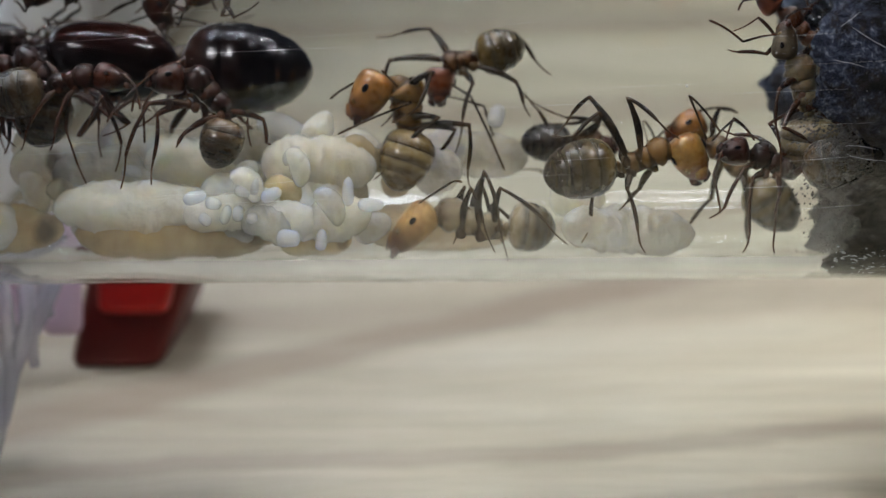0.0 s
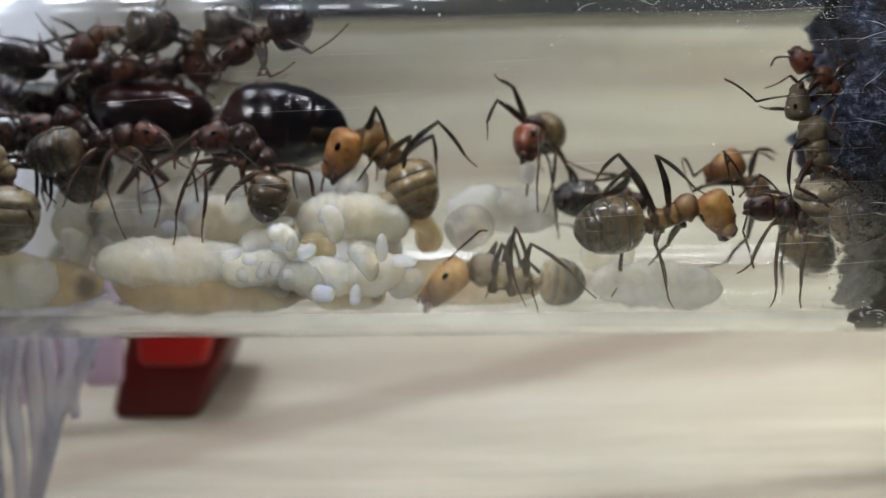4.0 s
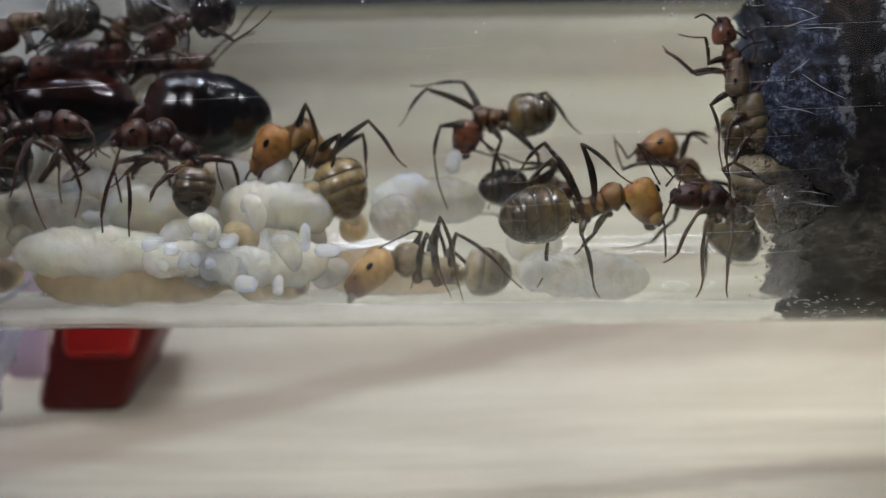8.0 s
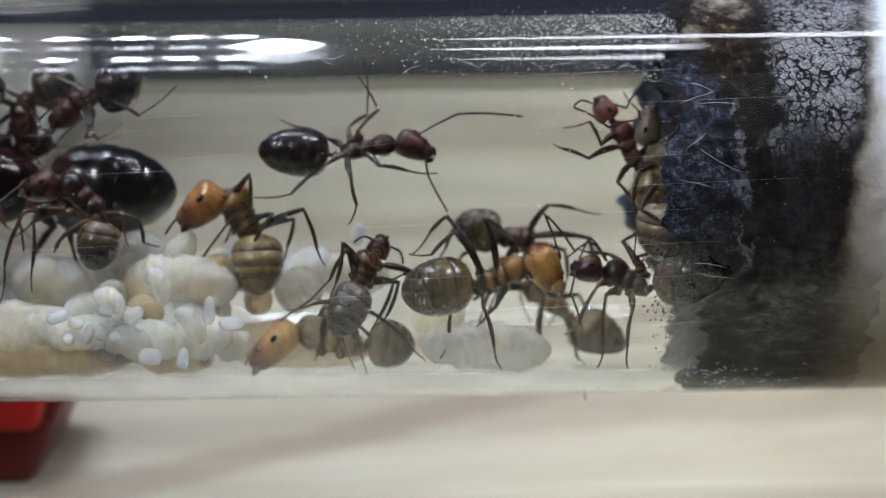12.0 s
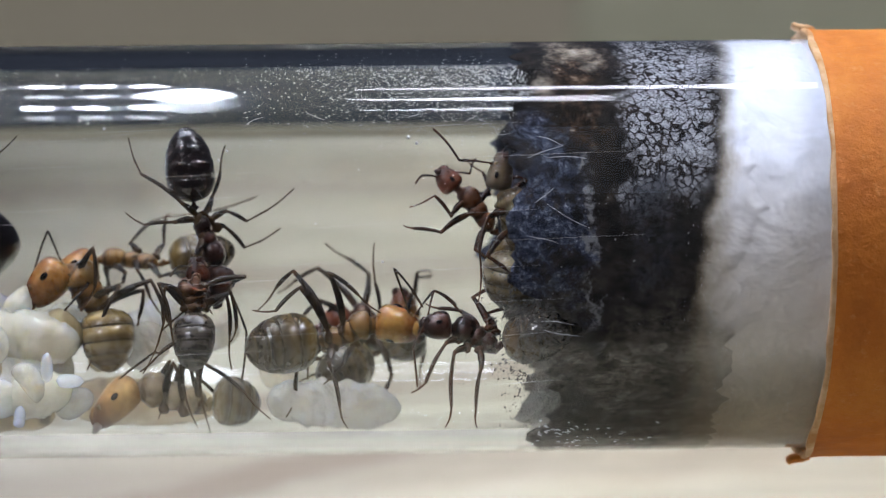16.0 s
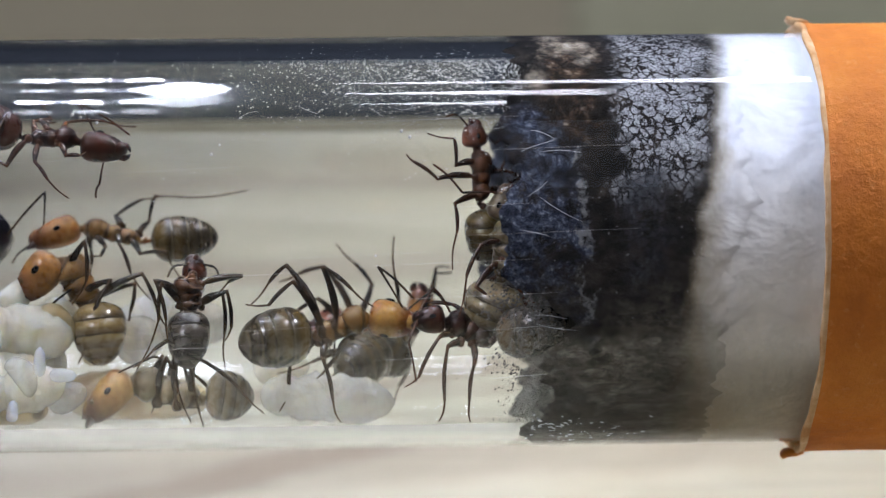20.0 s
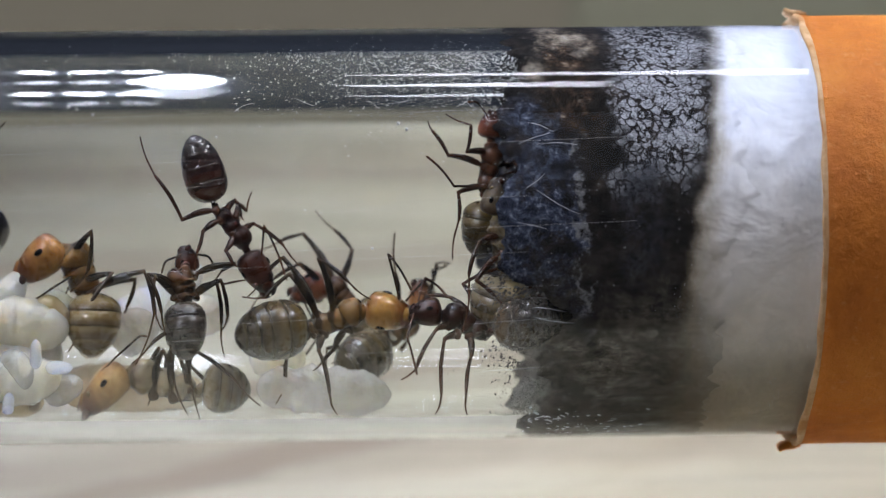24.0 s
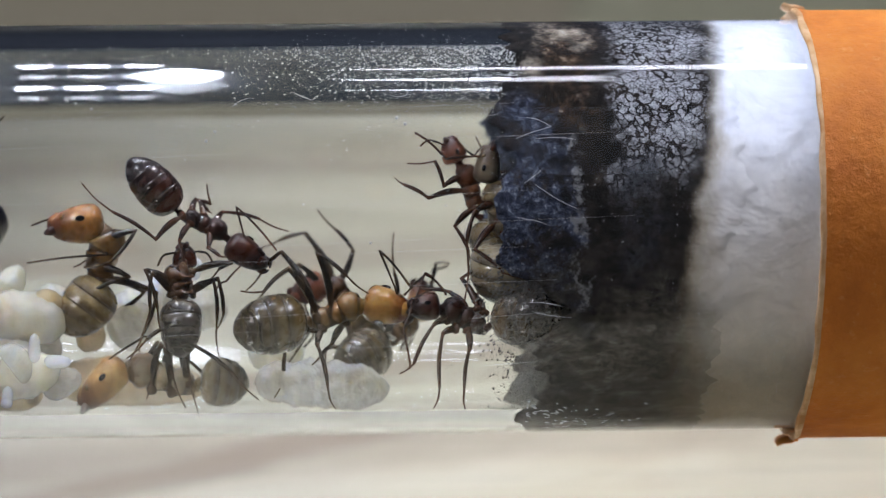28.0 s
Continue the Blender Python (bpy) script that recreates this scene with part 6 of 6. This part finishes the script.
# ---- movement ----
TRACKS = {
    "C": [(0, -13.40, -0.80, -0.75, -37, 0), (0.5, -13.85, -0.80, -0.70, -28, 0), (1, -14.60, -0.80, -0.60, -18, 0), (1.5, -15.35, -0.80, -0.72, -8, 0), (2, -15.72, -0.80, -0.83, -2.6, 0), (3, -15.78, -0.80, -0.75, 1, 0), (4, -15.83, -0.80, -0.55, 4, 0), (4.5, -15.70, -0.80, -0.60, 2, 0), (6.5, -15.95, -0.80, -0.80, 2, 0), (8, -15.63, -0.80, -0.89, 2.5, 0), (9, -15.60, -0.80, -0.70, 2, 0), (10, -15.00, -0.80, -0.45, -10, 0), (11, -14.67, -0.80, -0.20, -19, 0), (12, -14.60, -0.80, -0.50, -16, 0), (12.5, -14.57, -0.80, -0.70, -14, 0), (14.5, -14.79, -0.80, -1.35, -12, 0), (15, -14.45, -0.80, -1.36, -12, 0), (18, -14.45, -0.80, -1.33, -12, 0), (20, -14.51, -0.80, -1.32, -12, 0), (21, -14.60, -0.80, -1.35, -13, 0), (24, -14.30, -0.80, -1.10, -20, 0), (25, -14.10, -0.80, -0.97, -23, 0), (26, -14.20, -0.80, -0.90, -24, 0), (27, -14.20, -0.80, -0.60, -28, 0), (27.5, -13.80, -0.80, -0.45, -42, 0), (28, -13.15, -0.80, -0.45, -54, 0)],
    "D": [(0, -10.88, 1.60, 0.57, 6, 0), (1, -10.64, 1.60, 0.37, 4, 0), (2, -9.84, 1.60, 0.13, 4, 0), (2.6, -9.50, 1.60, 0.0, 0, 10), (3, -9.30, 1.60, -0.1, -6, 40), (3.5, -9.20, 1.60, -0.1, -14, 68), (4, -9.10, 1.60, 0.14, -16, 72), (4.3, -9.5, 1.60, 0.25, -10, 30), (4.5, -9.54, 1.60, 0.29, -10, 0), (6.5, -8.48, 1.60, 0.16, -6, 0), (7, -8.93, 1.60, -0.16, -8, 0), (7.5, -8.40, 1.60, 0.12, -8, 0), (8, -7.98, 1.60, 0.10, -4, 0), (8.3, -7.70, 1.60, 0.10, 0, 60), (8.6, -7.39, 1.60, 0.05, 0, 120), (9, -6.90, 1.60, -0.45, 0, 170), (9.5, -6.17, 1.60, -0.52, 0, 175), (10, -5.78, 1.60, -0.66, 4, 178), (10.5, -5.28, 1.60, -1.16, 6, 178), (11, -4.22, 1.60, -1.37, 4, 178), (12, -3.00, 1.60, -1.86, 4, 178), (12.8, -2.10, 1.60, -2.11, 0, 120), (13.5, -3.02, 1.60, -2.24, -15, 60), (14.2, -3.24, 1.60, -1.94, -30, 5), (15, -3.18, 1.60, -2.29, -30, 0), (17, -3.16, 1.60, -3.35, -50, 0), (21, -3.30, 1.60, -3.52, -53, 0), (23.5, -3.77, 1.60, -2.90, -53, 0), (24, -3.82, 1.60, -2.46, -53, 0), (26, -3.87, 1.60, -2.50, -53, 0), (27, -3.55, 1.60, -2.17, -60, 0), (28, -3.77, 1.60, -2.71, -53, 0)],
    "F": [(0, -0.26, 2.40, -3.45, 6, 0), (1, -0.26, 2.40, -3.45, 6, 0), (2, -0.38, 2.40, -3.85, 8, 0), (3, -0.34, 2.40, -3.45, 10, 0), (3.6, -0.05, 2.40, -3.0, 6, 0), (4.5, 0.20, 2.40, -2.68, 4, 0), (6.5, 0.22, 2.40, -2.58, 2, 0), (8, 0.20, 2.40, -2.57, 0, 0), (9, 0.14, 2.40, -2.65, 0, 0), (10, 0.22, 2.40, -3.07, -2, 0), (11, -0.63, 2.40, -3.75, 4, 0), (12, -1.84, 2.40, -4.45, 15, 0), (12.5, -2.21, 2.40, -4.55, 10, 0), (13.2, -2.90, 2.40, -4.35, -20, 20), (14, -3.33, 2.40, -4.19, -60, 45), (15, -3.08, 2.40, -3.70, -100, 58), (18, -1.76, 2.40, -3.70, -106, 58), (28, -1.42, 2.40, -4.13, -106, 58)],
    "H": [(0, 2.22, -1.50, 1.86, 6, 0), (1, 2.10, -1.50, 1.80, 4, 0), (3, 2.23, -1.50, 1.78, 4, 0), (4, 2.43, -1.50, 1.82, 4, 0), (4.5, 1.73, -1.50, 2.09, 6, 0), (6.5, 1.15, -1.50, 2.32, -6, 0), (7, 1.70, -1.50, 2.21, -14, 0), (8, 1.53, -1.50, 1.92, -30, 0), (9, 1.26, -1.50, 1.62, -26, 0), (10, 1.09, -1.50, 1.62, -18, 0), (11, 1.07, -1.50, 1.85, -12, 0), (12, 1.28, -1.50, 2.05, -10, 0), (12.5, 1.28, -1.50, 2.02, -8, 0), (14.5, 0.54, -1.50, 1.54, -6, 0), (15, 0.81, -1.50, 1.48, -4, 0), (16, 1.20, -1.50, 1.61, 2, 0), (17, 1.04, -1.50, 1.55, 0, 0), (18, 0.94, -1.50, 1.52, 0, 0), (19, 1.11, -1.50, 1.66, -6, 0), (19.5, 1.56, -1.50, 1.99, -24, 0), (20, 1.68, -1.50, 2.60, -34, 0), (21, 2.15, -1.50, 2.47, -44, 0), (24, 2.13, -1.50, 2.59, -46, 0), (25, 1.58, -1.50, 1.62, -20, 0), (26, 1.30, -1.50, 1.63, 4, 0), (27, 1.34, -1.50, 1.79, -4, 0), (28, 1.42, -1.50, 1.62, -18, 0)],
    "H2": [(0, 2.05, -3.00, -0.40, 8, 0), (4.5, 1.56, -3.00, -0.52, 8, 0), (8, 2.03, -3.00, -0.05, 6, 0), (11, 2.40, -3.00, 0.72, 4, 0), (15, 2.37, -3.00, 1.08, 0, 0), (18, 2.36, -3.00, 1.25, 0, 0), (19, 2.36, -3.00, 0.75, -6, 0), (20, 2.34, -3.00, -0.25, -12, 0), (22, 2.40, -3.00, -0.40, -12, 0), (24, 2.40, -3.00, -0.30, -4, 0), (25, 2.40, -3.00, 0.35, 0, 0), (26, 2.30, -3.00, 0.40, 0, 0), (28, 2.31, -3.00, 0.70, 0, 0)],
    "I": [(0, -26.93, 3.40, 1.95, 35, 0), (7.6, -26.93, 3.40, 1.95, 35, 0), (8.5, -22.04, 1.40, 3.83, 35, 0), (9, -17.99, -0.60, 3.83, 35, 0), (9.5, -15.35, -1.60, 3.89, 32, 0), (10, -13.76, -1.60, 3.65, 26, 0), (10.5, -12.94, -1.60, 2.95, 10, 0), (11, -11.72, -1.60, 1.46, 0, 0), (11.5, -10.69, -1.60, 1.87, 16, 0), (12, -8.83, -1.60, 2.19, 35, 0), (12.5, -8.11, -1.60, 3.21, 43, 0), (13.5, -7.21, -1.60, 1.89, 26, 0), (14.5, -5.58, -1.60, -0.09, 13, 0), (15, -4.53, -1.60, -0.29, 9, 0), (15.5, -7.45, -1.60, 0.30, -1, 0), (16, -8.84, -1.60, 0.42, -44, 0), (16.5, -9.83, -1.60, 0.11, -100, 0), (17, -11.66, -1.60, 1.17, -139, 0), (17.5, -14.09, -1.60, 3.18, -157, 0), (18, -16.85, -1.60, 3.85, -154, 0), (18.5, -18.13, -1.60, 3.59, -154, 0), (19, -19.19, -1.60, 3.07, -154, 0), (20, -23.21, -1.60, 3.05, -154, 0), (28, -25.57, -1.60, 2.53, -154, 0)],
    "J": [(0, -5.81, 2.60, -2.88, -95, 0), (3.5, -5.81, 2.60, -2.88, -95, 0), (8.2, -5.81, 2.60, -2.88, -95, 0), (9, -7.10, 0.60, -3.91, -85, 0), (9.5, -7.9, -2.40, -3.6, -70, 0), (10, -8.6, -3.40, -3.5, -60, 0), (11, -8.55, -3.40, -3.2, -52, 0), (12, -8.9, -3.40, -2.7, -28, 0), (12.5, -9.55, -3.40, -3.02, -8, 0), (14.5, -9.40, -3.40, -1.60, 0, 0), (15, -9.46, -3.40, -1.61, 0, 0), (16, -9.49, -3.40, -1.57, 0, 0), (18, -9.46, -3.40, -1.49, 0, 0), (19, -9.32, -3.40, -1.74, -8, 0), (21, -9.45, -3.40, -1.66, 4, 0), (24, -9.47, -3.40, -1.66, 2, 0), (27, -9.54, -3.40, -1.91, 0, 0), (28, -9.53, -3.40, -1.77, 0, 0)],
    "K": [(0, -20.51, -2.20, -0.49, -8, 0), (3.5, -20.50, -2.20, -0.35, -4, 0), (4.5, -19.86, -2.20, -0.52, -6, 0), (6.5, -20.31, -2.20, -0.53, -4, 0), (8, -20.23, -2.20, -0.66, 0, 0), (9, -20.42, -2.20, -0.46, 0, 0), (10, -20.23, -2.20, 0.01, -10, 0), (11, -20.36, -2.20, -0.09, -4, 0), (12, -20.09, -2.20, 0.13, -4, 0), (28, -20.17, -2.20, -0.52, -4, 0)],
    "M1": [(0, -27.76, 0.60, 4.63, 0, 0), (3.3, -27.86, 0.60, 4.72, 0, 0), (4.4, -26.34, 0.60, 2.21, 0, 0), (4.5, -26.96, 0.60, 2.56, 0, 0), (28, -26.96, 0.60, 2.56, 0, 0)],
    "M5": [(0, -20.50, 3.20, 4.84, 10, 0), (1, -21.34, 3.20, 2.96, 6, 0), (2, -23.63, 3.20, 3.44, 4, 0), (3, -24.57, 3.20, 3.01, 4, 0), (4.5, -24.80, 3.20, 2.81, 4, 0), (6.5, -24.60, 3.20, 2.91, 4, 0), (7, -24.33, 3.20, 2.81, 4, 0), (8, -22.05, 3.20, 2.51, 0, 0), (8.5, -22.35, 3.20, 2.74, 0, 0), (9, -24.43, 3.20, 2.44, 0, 0), (10, -24.78, 3.20, 2.31, 0, 0), (11, -24.63, 3.20, 2.42, 0, 0), (12, -24.68, 3.20, 2.25, 0, 0), (28, -24.80, 3.20, 0.30, 0, 0)],
    "N": [(0, -25.09, 5.40, 0.91, 0, 0), (12.3, -25.09, 5.40, 0.91, 0, 0), (13.5, -17.99, 1.40, 0.24, 0, 0), (14.5, -10.04, 1.40, 0.41, -10, 0), (15, -11.18, 1.40, 0.16, -14, 0), (16, -12.79, 1.40, -0.24, 4, 0), (17, -14.19, 1.40, 0.23, 2, 0), (18, -13.74, 1.40, 0.27, 0, 0), (19, -13.37, 1.40, 0.42, -2, 0), (20, -13.17, 1.40, 0.65, -4, 0), (21, -13.89, 1.40, 0.69, -8, 0), (21.5, -15.85, 1.40, 0.66, -10, 0), (22.5, -21.59, 1.40, 0.41, 0, 0), (28, -24.38, 1.40, 0.32, 0, 0)],
    "O": [(0, -28.41, 3.80, 1.74, 28, 0), (12, -28.41, 3.80, 1.74, 28, 0), (18.5, -19.07, -2.20, 5.30, 28, 0), (19, -17.56, -2.20, 4.76, 28, 0), (19.5, -16.50, -2.20, 4.22, 28, 0), (20, -14.40, -2.20, 4.30, 24, 0), (20.5, -13.15, -2.20, 3.50, 14, 0), (21, -10.91, -2.20, 3.04, 22, 0), (21.5, -9.14, -2.20, 2.23, 2, 0), (22.5, -8.07, -2.20, 0.95, -20, 0), (23.5, -7.53, -2.20, 0.32, -28, 0), (24, -7.44, -2.20, 0.32, -26, 0), (25, -8.07, -2.20, 0.38, -26, 0), (26, -8.34, -2.20, 0.22, -22, 0), (26.5, -8.34, -2.20, 0.11, -20, 0), (27, -8.43, -2.20, -0.18, -8, 0), (27.5, -8.51, -2.20, 0.25, -2, 0), (28, -8.45, -2.20, 0.38, 0, 0)],
}


def sway(limb, at, span, size, phase, rate):
    """A limb that swings about its root during the spans of time."""
    rows = [(0, 0.0)]
    for a, b in span:
        t = max(a, rows[-1][0] + 0.3)
        rows.append((t, 0.0))
        while t + 0.3 < b:
            t += 0.3
            rows.append((t, size * math.sin(rate * t + phase)))
        rows.append((t + 0.3, 0.0))
    rows = [r for r in rows if r[0] < 27.7] + [(28, 0.0)]
    walk(limb, [(t, Matrix.Translation(at) @ Matrix.Rotation(radians(a), 4, "Y") @ Matrix.Rotation(radians(a * 0.4), 4, "Z")) for t, a in rows])


def nods():
    """Heads that turn on their necks: time, x, z and the way the head faces."""
    for key, roll, hy, rows in (("E", 75, 0.2, [(0, 1.74, -0.12, 300), (11.5, 1.76, -0.08, 300), (12.5, 1.78, 0.16, 305), (14.5, 1.92, 0.1, 340), (20, 1.96, 0.08, 348), (28, 1.96, 0.08, 346)]),
                                ("C", 180, -0.1, [(0, -0.84, -0.54, 276), (0.5, -0.86, -0.61, 268), (1, -1.10, -0.18, 256), (1.5, -1.05, 0.02, 246), (2.2, -0.95, -0.06, 241), (28, -0.95, -0.06, 241)])):
        walk(ANTS[key][3], [(t, Matrix.Translation(Vector((x, hy, z)) * MM) @ Matrix.Rotation(radians(-a), 4, "Y") @ Matrix.Rotation(radians(roll), 4, "X")) for t, x, z, a in rows])


def motions():
    nods()
    for key, rows in TRACKS.items():
        walk(ANTS[key][0], [(t, spot(x, y, z, lean, turn)) for t, x, y, z, lean, turn in rows])
    for n, (key, (ob, limbs, horns, skull)) in enumerate(ANTS.items()):
        rows = TRACKS.get(key, [])
        spans = []
        for a, b in zip(rows, rows[1:]):
            far = math.dist(a[1:4], b[1:4]) / (b[0] - a[0])
            if far > 0.7 and b[0] - a[0] <= 2:
                if spans and abs(spans[-1][1] - a[0]) < 0.01:
                    spans[-1] = (spans[-1][0], b[0])
                else:
                    spans.append((a[0], b[0]))
        if spans:
            for k, (limb, root) in enumerate(limbs):
                sway(limb, root, spans, 14, (k % 3) * 2.1 + (k // 3) * 3.1, 9.0)
        for k, (horn, root) in enumerate(horns):
            sway(horn, root, [(0.4, 27.4)], 9 if key != "queen" else 4, n * 1.3 + k * 2.0, 2.2 + 0.3 * (n % 4))


motions()
